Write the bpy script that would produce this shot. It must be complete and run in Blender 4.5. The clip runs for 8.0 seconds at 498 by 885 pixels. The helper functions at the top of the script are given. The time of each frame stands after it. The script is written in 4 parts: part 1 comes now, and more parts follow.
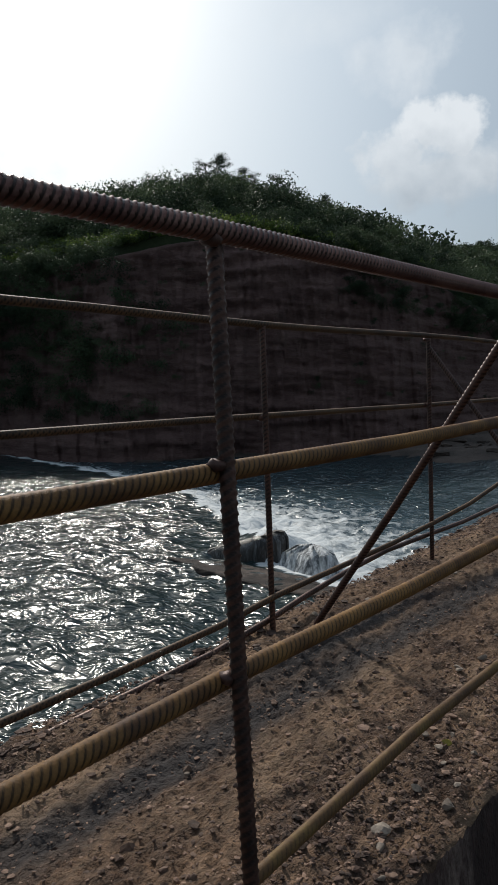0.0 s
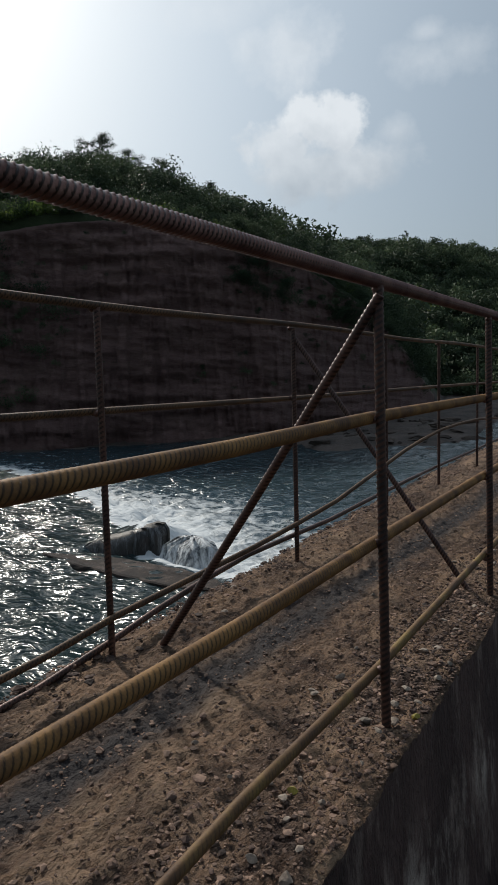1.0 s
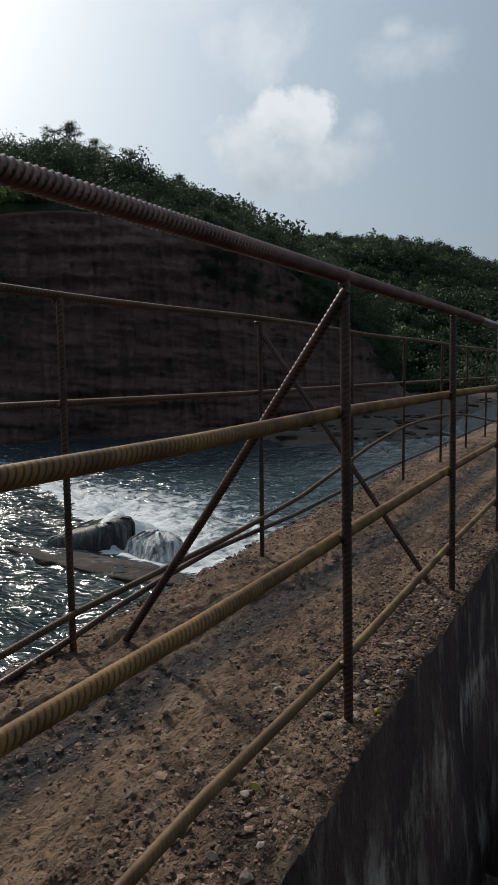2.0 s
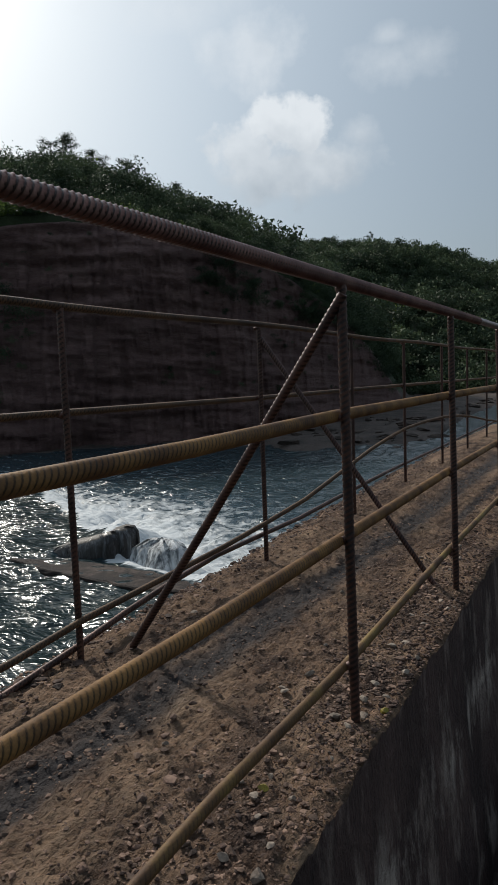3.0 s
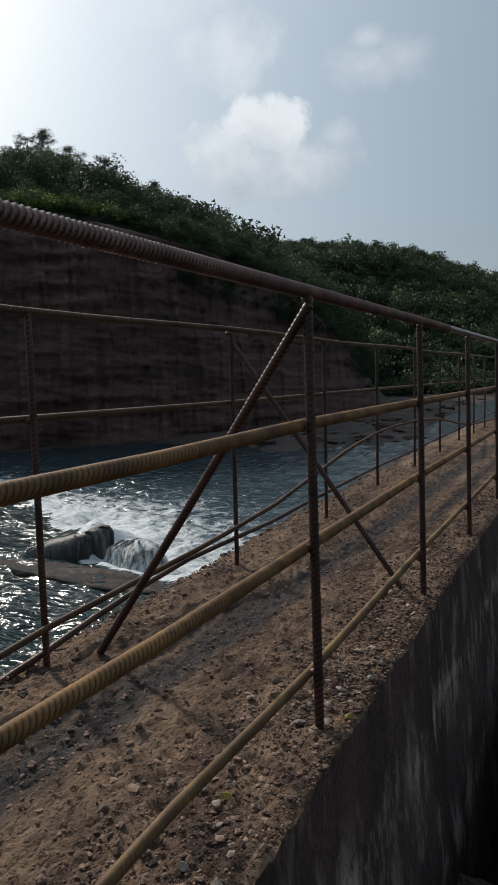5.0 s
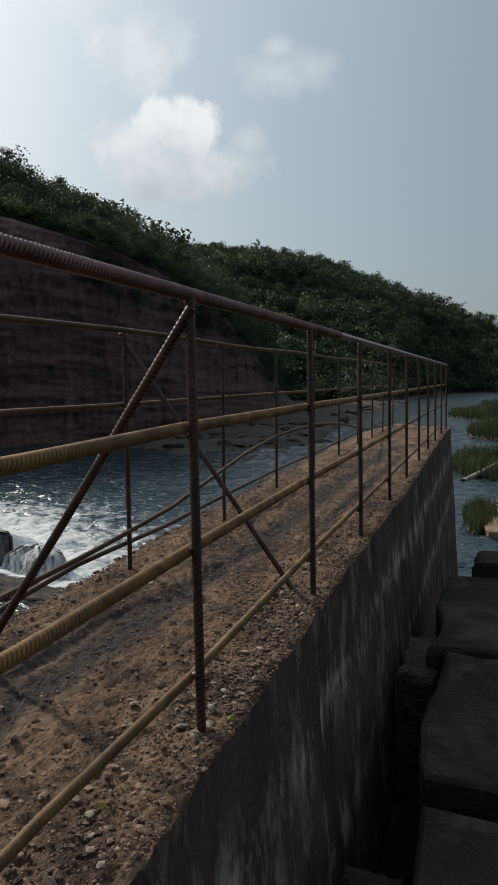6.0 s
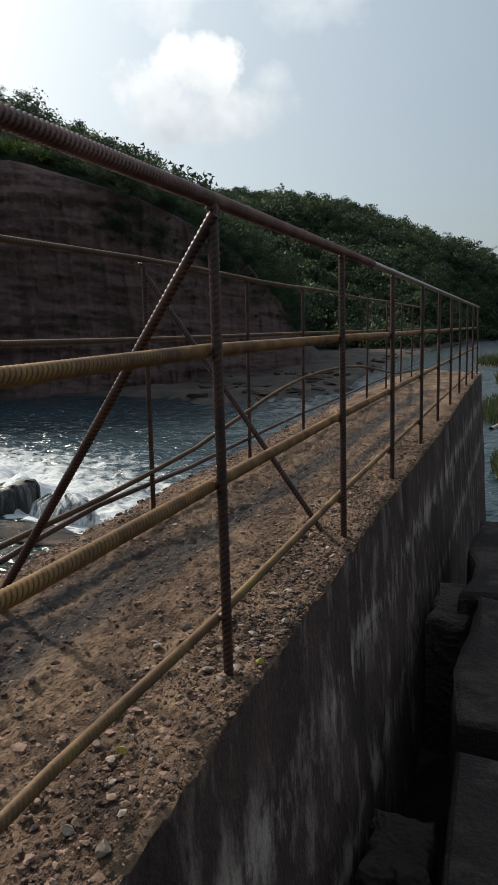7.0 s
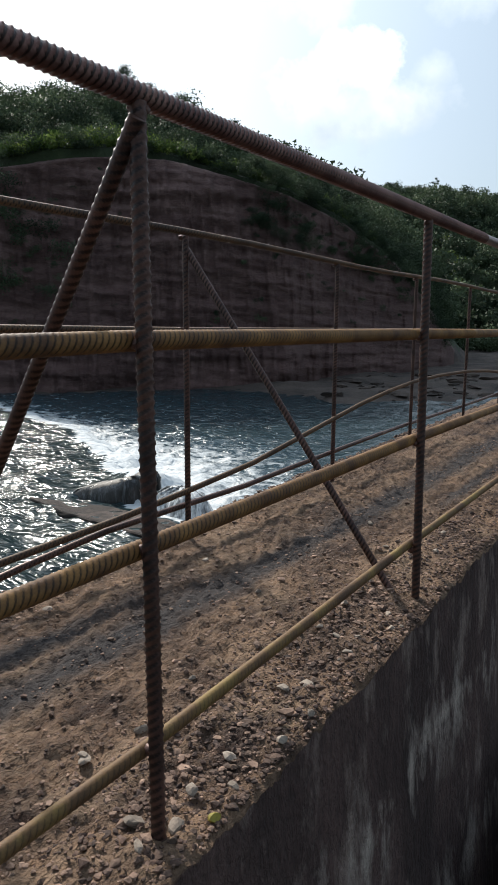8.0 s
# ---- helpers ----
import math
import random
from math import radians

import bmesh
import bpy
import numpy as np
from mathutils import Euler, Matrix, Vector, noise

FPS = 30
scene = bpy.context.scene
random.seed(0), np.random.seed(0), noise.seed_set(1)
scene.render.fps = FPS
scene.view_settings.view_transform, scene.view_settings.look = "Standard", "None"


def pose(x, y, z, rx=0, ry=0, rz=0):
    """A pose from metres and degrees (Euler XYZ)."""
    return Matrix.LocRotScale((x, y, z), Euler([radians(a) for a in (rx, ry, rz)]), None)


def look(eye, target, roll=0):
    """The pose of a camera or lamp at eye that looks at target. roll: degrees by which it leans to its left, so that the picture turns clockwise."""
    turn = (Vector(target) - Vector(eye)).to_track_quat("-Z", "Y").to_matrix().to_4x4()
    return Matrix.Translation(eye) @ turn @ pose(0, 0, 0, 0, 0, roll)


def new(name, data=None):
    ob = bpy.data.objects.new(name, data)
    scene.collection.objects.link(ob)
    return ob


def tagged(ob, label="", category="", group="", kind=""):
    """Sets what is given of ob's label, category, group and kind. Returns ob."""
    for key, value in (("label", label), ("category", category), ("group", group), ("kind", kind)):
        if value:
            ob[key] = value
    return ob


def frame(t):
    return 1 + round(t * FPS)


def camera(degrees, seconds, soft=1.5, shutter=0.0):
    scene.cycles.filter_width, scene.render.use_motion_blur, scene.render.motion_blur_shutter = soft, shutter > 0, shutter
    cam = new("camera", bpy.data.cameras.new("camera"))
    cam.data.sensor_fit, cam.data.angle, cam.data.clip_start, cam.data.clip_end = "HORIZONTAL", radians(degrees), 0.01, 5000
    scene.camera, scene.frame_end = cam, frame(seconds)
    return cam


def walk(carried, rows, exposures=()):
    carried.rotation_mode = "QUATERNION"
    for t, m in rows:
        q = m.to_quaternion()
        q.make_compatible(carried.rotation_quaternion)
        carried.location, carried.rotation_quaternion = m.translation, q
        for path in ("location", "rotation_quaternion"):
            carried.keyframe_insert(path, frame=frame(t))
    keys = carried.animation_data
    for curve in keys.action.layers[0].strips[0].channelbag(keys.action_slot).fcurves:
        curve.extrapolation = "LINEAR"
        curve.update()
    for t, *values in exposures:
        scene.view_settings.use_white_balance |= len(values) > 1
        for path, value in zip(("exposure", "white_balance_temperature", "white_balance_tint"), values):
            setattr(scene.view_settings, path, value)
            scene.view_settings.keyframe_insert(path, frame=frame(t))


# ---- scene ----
cam = camera(40.2, 8.0, soft=0.85)
PATH = [
    (0, (0.661, 0.134, 0.876), (-0.656, 1.634, 0.751), -2.7),
    (0.2, (0.665, 0.251, 0.865), (-0.719, 1.682, 0.672), -6.9),
    (0.5, (0.649, 0.363, 0.869), (-0.617, 1.892, 0.624), -5.0),
    (0.8, (0.619, 0.416, 0.879), (-0.498, 2.064, 0.685), -3.5),
    (1, (0.604, 0.441, 0.885), (-0.446, 2.134, 0.712), -2.1),
    (1.2, (0.599, 0.448, 0.884), (-0.4, 2.173, 0.715), -1.2),
    (1.5, (0.598, 0.46, 0.879), (-0.374, 2.197, 0.681), -1.3),
    (2.8, (0.611, 0.443, 0.892), (-0.348, 2.189, 0.712), -1.5),
    (3, (0.612, 0.441, 0.881), (-0.36, 2.18, 0.707), -2.7),
    (3.5, (0.606, 0.436, 0.881), (-0.345, 2.188, 0.719), -2.1),
    (4, (0.601, 0.435, 0.874), (-0.346, 2.187, 0.69), -2.2),
    (4.2, (0.599, 0.441, 0.878), (-0.351, 2.19, 0.682), -2.2),
    (5.5, (0.68, 0.456, 0.909), (-0.131, 2.276, 0.744), -2.0),
    (6, (0.701, 0.476, 0.9), (0.033, 2.353, 0.724), -1.2),
    (6.5, (0.688, 0.423, 0.896), (0.013, 2.301, 0.762), -1.2),
    (7, (0.641, 0.604, 0.827), (-0.091, 2.438, 0.508), -1.7),
    (7.3, (0.692, 0.813, 0.805), (0.166, 2.701, 0.406), 0.2),
    (7.5, (0.708, 0.923, 0.833), (0.049, 2.772, 0.447), 1.8),
    (7.7, (0.714, 1.032, 0.832), (-0.243, 2.746, 0.449), -2.3),
    (8, (0.665, 1.292, 0.800), (-0.422, 2.940, 0.481), -0.3),
]
EXPOSE = [(t, stops, kelvin, 9) for t, stops, kelvin in ((0.0, -0.12, 6050), (0.5, -0.32, 6050), (1.0, -0.13, 6050), (4.2, -0.13, 6050), (5.5, -0.03, 6100), (6.5, 0.05, 6380), (7.3, 0.52, 6300), (8.0, 0.66, 6000))]
walk(cam, [(t, look(eye, target, roll)) for t, eye, target, roll in PATH], EXPOSE)

# ---- world, sun ----
SUN_AZ, SUN_EL = 62.0, 36.0      # degrees to the left of +y, and above the horizon


def way(az, el):
    a, e = radians(az), radians(el)
    return Vector((-math.sin(a) * math.cos(e), math.cos(a) * math.cos(e), math.sin(e)))


def nodes_of(owner):
    owner.use_nodes = True
    owner.node_tree.nodes.clear()
    return owner.node_tree.nodes, owner.node_tree.links


def make_world():
    w = bpy.data.worlds.new("sky")
    scene.world = w
    N, L = nodes_of(w)
    out = N.new("ShaderNodeOutputWorld")
    back = N.new("ShaderNodeBackground")
    L.new(back.outputs[0], out.inputs[0])
    sky = N.new("ShaderNodeTexSky")
    sky.sky_type = "NISHITA"
    sky.sun_disc = False
    sky.sun_elevation, sky.sun_rotation = radians(SUN_EL), radians(-SUN_AZ)
    sky.air_density, sky.dust_density, sky.ozone_density = 1.0, 3.0, 0.4
    co = N.new("ShaderNodeTexCoord")

    def math_node(op, a, b=None, clamp=False):
        n = N.new("ShaderNodeMath")
        n.operation, n.use_clamp = op, clamp
        n.inputs[2].default_value = HAZE_LEVEL
        for k, v in enumerate((a, b)):
            if v is None:
                continue
            if isinstance(v, (int, float)):
                n.inputs[k].default_value = v
            else:
                L.new(v, n.inputs[k])
        return n.outputs[0]

    def vec(op, a, b=None):
        n = N.new("ShaderNodeVectorMath")
        n.operation = op
        for k, v in enumerate((a, b)):
            if v is None:
                continue
            if isinstance(v, (tuple, Vector)):
                n.inputs[k].default_value = tuple(v)
            else:
                L.new(v, n.inputs[k])
        return n

    def mix(f, a, b):
        n = N.new("ShaderNodeMix")
        n.data_type = "RGBA"
        for k, v in ((0, f), (6, a), (7, b)):
            if isinstance(v, tuple):
                n.inputs[k].default_value = (*v, 1)
            elif isinstance(v, float):
                n.inputs[k].default_value = v
            else:
                L.new(v, n.inputs[k])
        return n.outputs[2]

    d = vec("NORMALIZE", co.outputs["Generated"]).outputs[0]
    base = vec("MULTIPLY", sky.outputs[0], (SKY * 1.0, SKY, SKY * .95)).outputs[0]
    # thin bright haze round the hidden sun
    dot = vec("DOT_PRODUCT", d, way(SUN_AZ, SUN_EL)).outputs["Value"]
    near = math_node("POWER", math_node("MAXIMUM", dot, 0.0), 7.0)
    wide = math_node("POWER", math_node("MAXIMUM", dot, 0.0), 1.5)
    glow = math_node("ADD", math_node("MULTIPLY", near, 0.19), math_node("MULTIPLY_ADD", wide, 0.29))
    veil = N.new("ShaderNodeVectorMath")
    veil.operation = "SCALE"
    veil.inputs[0].default_value = (0.84, 0.975, 1.06)
    L.new(glow, veil.inputs["Scale"])
    total = vec("ADD", base, veil.outputs[0]).outputs[0]
    # cumulus and torn small clouds
    noise_a = N.new("ShaderNodeTexNoise")
    noise_a.inputs["Scale"].default_value, noise_a.inputs["Detail"].default_value = 21.0, 9.0
    noise_a.inputs["Roughness"].default_value = 0.58
    L.new(d, noise_a.inputs["Vector"])
    bump = math_node("MULTIPLY", math_node("SUBTRACT", noise_a.outputs["Fac"], 0.5), 1.9)
    mask = None
    for az, el, sx, sz, power, crisp in ((24.8, 16.6, .125, .048, .80, 1.7), (24.4, 19.6, .060, .045, .90, 3.0), (28.2, 18.2, .060, .040, .80, 2.6), (21.0, 16.6, .070, .040, .60, 1.5), (19.2, 18.7, .036, .026, .42, 1.1), (27.9, 24.6, .085, .050, .5, 1.3),
                                         (17.1, 23.1, .060, .030, .38, 1.0), (14.0, 23.5, .050, .030, .34, 1.0), (16.6, 25.0, .030, .016, .34, 1.0), (33.6, 27.6, .12, .035, .3, 1.1), (65.0, 20.0, .2, .1, .4, 1.5), (-60.0, 25.0, .3, .12, .4, 1.5), (150.0, 30.0, .35, .15, .4, 1.5)):
        away = vec("LENGTH", vec("MULTIPLY", vec("SUBTRACT", d, way(az, el)).outputs[0], (1 / sx, 1 / sx, 1 / sz)).outputs[0]).outputs["Value"]
        m = math_node("MULTIPLY", math_node("ADD", math_node("SUBTRACT", 1.0, away), bump), crisp, clamp=True)
        m = math_node("MULTIPLY", m, power)
        mask = m if mask is None else math_node("MAXIMUM", mask, m)
    body = N.new("ShaderNodeTexNoise")
    body.inputs["Scale"].default_value, body.inputs["Detail"].default_value = 26.0, 5.0
    L.new(d, body.inputs["Vector"])
    high = N.new("ShaderNodeSeparateXYZ")
    L.new(d, high.inputs[0])
    rise = N.new("ShaderNodeMapRange")
    L.new(high.outputs[2], rise.inputs[0])
    rise.inputs[1].default_value, rise.inputs[2].default_value = .235, .35
    lit = math_node("ADD", math_node("MULTIPLY", body.outputs["Fac"], .9), math_node("SUBTRACT", math_node("MULTIPLY", rise.outputs[0], .9), .35), clamp=True)
    tone = mix(lit, (0.44, 0.48, 0.51), (0.90, 0.90, 0.88))
    total = mix(mask, total, tone)
    L.new(total, back.inputs[0])
    back.inputs[1].default_value = 1.0


SKY, HAZE_LEVEL = 0.033, 0.140
make_world()
sun = new("sun", bpy.data.lights.new("sun", "SUN"))
sun.data.energy, sun.data.angle, sun.data.color = 2.7, radians(4.0), (1.0, 0.90, 0.76)
sun.matrix_world = look(way(SUN_AZ, SUN_EL) * 50, (0, 0, 0))


# ---- materials ----
def material(name, dark, light, scale=8.0, rough=0.85, bump=0.4, grain=60.0, metal=0.0, stain=None, stain_scale=2.0, stain_amount=0.5, stretch=(1, 1, 1), island=0.0, spread=0.01, obj=0.0, cut=(0.35, 0.65), silt=None, stain_from=.5, stain_soft=None, grit=.45, ribs=False, bands_at=()):
    """Two-scale mottled surface: dark to light, a stain colour over it, fine relief."""
    m = bpy.data.materials.new(name)
    N, L = nodes_of(m)
    out, p = N.new("ShaderNodeOutputMaterial"), N.new("ShaderNodeBsdfPrincipled")
    L.new(p.outputs[0], out.inputs[0])
    g = N.new("ShaderNodeNewGeometry")
    mp = N.new("ShaderNodeMapping")
    mp.inputs["Scale"].default_value = stretch
    L.new(g.outputs["Position"], mp.inputs[0])

    def tex(sc, detail=5.0, ro=0.6):
        n = N.new("ShaderNodeTexNoise")
        n.inputs["Scale"].default_value, n.inputs["Detail"].default_value, n.inputs["Roughness"].default_value = sc, detail, ro
        L.new(mp.outputs[0], n.inputs["Vector"])
        return n.outputs["Fac"]

    def ramp(fac, lo, hi, a, b):
        n = N.new("ShaderNodeValToRGB")
        n.color_ramp.elements[0].position, n.color_ramp.elements[1].position = lo, hi
        n.color_ramp.elements[0].color, n.color_ramp.elements[1].color = (*a, 1), (*b, 1)
        L.new(fac, n.inputs[0])
        return n.outputs[0]

    def mix(f, a, b, blend="MIX"):
        n = N.new("ShaderNodeMix")
        n.data_type, n.blend_type = "RGBA", blend
        for k, v in ((0, f), (6, a), (7, b)):
            if isinstance(v, float):
                n.inputs[k].default_value = v
            elif isinstance(v, tuple):
                n.inputs[k].default_value = (*v, 1)
            else:
                L.new(v, n.inputs[k])
        return n.outputs[2]

    col = ramp(tex(scale), cut[0], cut[1], dark, light)
    fine = tex(grain, 4.0, 0.7)
    col = mix(grit, col, ramp(fine, 0.3, 0.7, (0.35, 0.35, 0.35), (1.25, 1.25, 1.25)), "MULTIPLY")
    if stain:
        col = mix(ramp(tex(stain_scale, 8.0, .68), stain_from, stain_from + (stain_soft or 0.125 / max(stain_amount, .1)), (0, 0, 0), (stain_amount,) * 3), col, stain)
    if bands_at:
        sep_w = N.new("ShaderNodeSeparateXYZ")
        L.new(g.outputs["Position"], sep_w.inputs[0])

        def calc(kind, a, c, clamp=False):
            n = N.new("ShaderNodeMath")
            n.operation, n.use_clamp = kind, clamp
            for k, v in enumerate((a, c)):
                if isinstance(v, (int, float)):
                    n.inputs[k].default_value = v
                else:
                    L.new(v, n.inputs[k])
            return n.outputs[0]

        for level, wide, amount in bands_at:
            off = calc("ABSOLUTE", calc("ADD", sep_w.outputs[2], -level), 0.0)
            near = calc("SUBTRACT", 1.0, calc("DIVIDE", off, wide), True)
            lime = calc("MULTIPLY", calc("SUBTRACT", calc("ADD", tex(4.5, 7.0, .7), calc("MULTIPLY", near, .16)), .60), 7.0, True)
            col = mix(calc("MULTIPLY", calc("MULTIPLY", lime, near), amount), col, (0.62, 0.51, 0.43))
    # shade beside the ribs, painted into the colour by the "rib" attribute
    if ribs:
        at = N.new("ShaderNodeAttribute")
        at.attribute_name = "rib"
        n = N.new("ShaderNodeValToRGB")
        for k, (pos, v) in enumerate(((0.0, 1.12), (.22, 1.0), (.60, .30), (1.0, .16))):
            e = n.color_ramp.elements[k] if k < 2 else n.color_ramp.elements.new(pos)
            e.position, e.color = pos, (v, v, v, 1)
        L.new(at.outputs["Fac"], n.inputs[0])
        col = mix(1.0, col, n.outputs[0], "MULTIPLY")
    if silt:
        sep = N.new("ShaderNodeSeparateXYZ")
        L.new(g.outputs["Position"], sep.inputs[0])
        bands = None
        for x0, lean, wide, y0, y1 in ((-.53, .012, .085, .2, 9.5), (-.655, .004, .045, 1.2, 3.0), (-.30, .012, .04, 4.0, 8.5)):
            def op(kind, a, c, d=None):
                n = N.new("ShaderNodeMath")
                n.operation = kind
                for k, v in enumerate((a, c, d)):
                    if v is None:
                        continue
                    if isinstance(v, (int, float)):
                        n.inputs[k].default_value = v
                    else:
                        L.new(v, n.inputs[k])
                return n.outputs[0]
            off = op("ABSOLUTE", op("ADD", sep.outputs[0], op("MULTIPLY_ADD", op("SUBTRACT", sep.outputs[1], 2.0), -lean, -x0)), 0.0)
            wob = op("MULTIPLY", op("SUBTRACT", tex(4.0, 6.0, .65), .5), .09)
            edge = N.new("ShaderNodeMapRange")
            edge.interpolation_type = "SMOOTHSTEP"
            L.new(op("ADD", off, wob), edge.inputs[0])
            edge.inputs[1].default_value, edge.inputs[2].default_value = wide * 1.5, wide * .2
            ends = N.new("ShaderNodeMapRange")
            L.new(op("ABSOLUTE", op("SUBTRACT", sep.outputs[1], (y0 + y1) / 2), 0.0), ends.inputs[0])
            ends.inputs[1].default_value, ends.inputs[2].default_value = (y1 - y0) / 2, (y1 - y0) / 2 - .6
            m1 = op("MULTIPLY", edge.outputs[0], ends.outputs[0])
            bands = m1 if bands is None else op("MAXIMUM", bands, m1)
        col = mix(op("MULTIPLY", bands, .95), col, silt)
    if island or obj:
        src = g.outputs["Random Per Island"]
        if obj:
            oi = N.new("ShaderNodeObjectInfo")
            src = oi.outputs["Random"]
        v = max(island, obj)
        col = mix(1.0, col, ramp(src, 0.0, 1.0, (1 - v,) * 3, (1 + v,) * 3), "MULTIPLY")
    L.new(col, p.inputs["Base Color"])
    r = N.new("ShaderNodeMapRange")
    r.inputs[3].default_value, r.inputs[4].default_value = max(rough - .12, .02), min(rough + .12, 1)
    L.new(fine, r.inputs[0])
    L.new(r.outputs[0], p.inputs["Roughness"])
    p.inputs["Metallic"].default_value = metal
    b = N.new("ShaderNodeBump")
    b.inputs["Strength"].default_value, b.inputs["Distance"].default_value = bump, spread
    L.new(fine, b.inputs["Height"])
    L.new(b.outputs[0], p.inputs["Normal"])
    return m


def foliage(name, dark, light, through_light=0.3):
    m = bpy.data.materials.new(name)
    N, L = nodes_of(m)
    out = N.new("ShaderNodeOutputMaterial")
    g = N.new("ShaderNodeNewGeometry")
    big = N.new("ShaderNodeTexNoise")
    big.inputs["Scale"].default_value, big.inputs["Detail"].default_value = 0.11, 4.0
    L.new(g.outputs["Position"], big.inputs["Vector"])
    r = N.new("ShaderNodeValToRGB")
    r.color_ramp.elements[0].position, r.color_ramp.elements[1].position = 0.3, 0.75
    r.color_ramp.elements[0].color, r.color_ramp.elements[1].color = (*dark, 1), (*light, 1)
    add = N.new("ShaderNodeMath")
    add.operation = "MULTIPLY_ADD"
    add.inputs[1].default_value, add.inputs[2].default_value = 0.55, -0.27
    own = N.new("ShaderNodeAttribute")
    own.attribute_name = "tint"
    L.new(own.outputs["Fac"], add.inputs[0])
    plus = N.new("ShaderNodeMath")
    L.new(add.outputs[0], plus.inputs[0])
    L.new(big.outputs["Fac"], plus.inputs[1])
    L.new(plus.outputs[0], r.inputs[0])
    a, t, mixer = N.new("ShaderNodeBsdfPrincipled"), N.new("ShaderNodeBsdfTranslucent"), N.new("ShaderNodeMixShader")
    a.inputs["Roughness"].default_value = 0.6
    a.inputs["Specular IOR Level"].default_value = 0.08
    L.new(r.outputs[0], a.inputs["Base Color"])
    L.new(r.outputs[0], t.inputs["Color"])
    mixer.inputs[0].default_value = through_light
    L.new(a.outputs[0], mixer.inputs[1])
    L.new(t.outputs[0], mixer.inputs[2])
    L.new(mixer.outputs[0], out.inputs[0])
    return m


def water_material():
    m = bpy.data.materials.new("river_water")
    N, L = nodes_of(m)
    out, p = N.new("ShaderNodeOutputMaterial"), N.new("ShaderNodeBsdfPrincipled")
    g = N.new("ShaderNodeNewGeometry")

    def tex(sc, detail, stretch, ro=0.55, distort=0.0):
        mp = N.new("ShaderNodeMapping")
        mp.inputs["Scale"].default_value = stretch
        mp.inputs["Rotation"].default_value = (0, 0, radians(-25))
        L.new(g.outputs["Position"], mp.inputs[0])
        n = N.new("ShaderNodeTexNoise")
        n.inputs["Scale"].default_value, n.inputs["Detail"].default_value = sc, detail
        n.inputs["Roughness"].default_value, n.inputs["Distortion"].default_value = ro, distort
        L.new(mp.outputs[0], n.inputs["Vector"])
        return n.outputs["Fac"]

    def op(kind, a, b, clamp=False):
        n = N.new("ShaderNodeMath")
        n.operation, n.use_clamp = kind, clamp
        for k, v in enumerate((a, b)):
            if isinstance(v, (int, float)):
                n.inputs[k].default_value = v
            else:
                L.new(v, n.inputs[k])
        return n.outputs[0]

    foam = N.new("ShaderNodeAttribute")
    foam.attribute_name = "foam"
    tear = tex(1.9, 8.0, (1, 1, .6), 0.68, 0.6)
    fleck = tex(10.0, 5.0, (1, 1, 1), 0.7)
    cover = op("SUBTRACT", op("ADD", foam.outputs["Fac"], op("MULTIPLY", op("SUBTRACT", tear, 0.5), 1.9)), 0.36)
    cover = op("MULTIPLY", op("ADD", cover, op("MULTIPLY", op("SUBTRACT", fleck, 0.5), 0.55)), 2.0, True)
    gate = op("MULTIPLY", foam.outputs["Fac"], 5.0, True)
    cover = op("MULTIPLY", cover, gate)
    col = N.new("ShaderNodeMix")
    col.data_type = "RGBA"
    col.inputs[6].default_value, col.inputs[7].default_value = (0.028, 0.058, 0.066, 1), (0.72, 0.75, 0.76, 1)
    air = N.new("ShaderNodeMix")
    air.data_type = "RGBA"
    air.inputs[6].default_value, air.inputs[7].default_value = (0.017, 0.032, 0.035, 1), (0.040, 0.072, 0.092, 1)
    L.new(op("MULTIPLY", foam.outputs["Fac"], 2.6, True), air.inputs[0])
    L.new(air.outputs[2], col.inputs[6])
    L.new(cover, col.inputs[0])
    L.new(col.outputs[2], p.inputs["Base Color"])
    L.new(op("ADD", op("MULTIPLY", cover, 0.6), 0.17), p.inputs["Roughness"])
    p.inputs["IOR"].default_value = 1.33
    p.inputs["Specular IOR Level"].default_value = 0.45
    b1, b2 = N.new("ShaderNodeBump"), N.new("ShaderNodeBump")
    b1.inputs["Strength"].default_value, b1.inputs["Distance"].default_value = 0.62, 0.27
    L.new(tex(1.4, 2.5, (1, 1.7, 1), 0.55, 1.0), b1.inputs["Height"])
    b2.inputs["Strength"].default_value, b2.inputs["Distance"].default_value = 0.36, 0.045
    L.new(tex(4.7, 2.0, (1, 1.6, 1), 0.5, 0.8), b2.inputs["Height"])
    L.new(b1.outputs[0], b2.inputs["Normal"])
    L.new(b2.outputs[0], p.inputs["Normal"])
    L.new(p.outputs[0], out.inputs[0])
    return m


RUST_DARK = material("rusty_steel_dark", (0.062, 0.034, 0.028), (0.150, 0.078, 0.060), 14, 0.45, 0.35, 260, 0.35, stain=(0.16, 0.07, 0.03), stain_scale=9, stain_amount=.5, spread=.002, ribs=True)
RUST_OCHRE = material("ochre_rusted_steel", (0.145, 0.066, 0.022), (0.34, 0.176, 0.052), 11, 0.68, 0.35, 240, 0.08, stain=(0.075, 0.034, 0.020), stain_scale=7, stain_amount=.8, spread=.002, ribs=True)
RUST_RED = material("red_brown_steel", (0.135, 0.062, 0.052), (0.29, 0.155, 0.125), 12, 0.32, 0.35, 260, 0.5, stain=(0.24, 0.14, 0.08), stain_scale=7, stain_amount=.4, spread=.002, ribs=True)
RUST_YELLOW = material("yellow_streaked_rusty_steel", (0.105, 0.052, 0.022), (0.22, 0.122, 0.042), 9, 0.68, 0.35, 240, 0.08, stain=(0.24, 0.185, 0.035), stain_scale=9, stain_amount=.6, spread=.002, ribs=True)
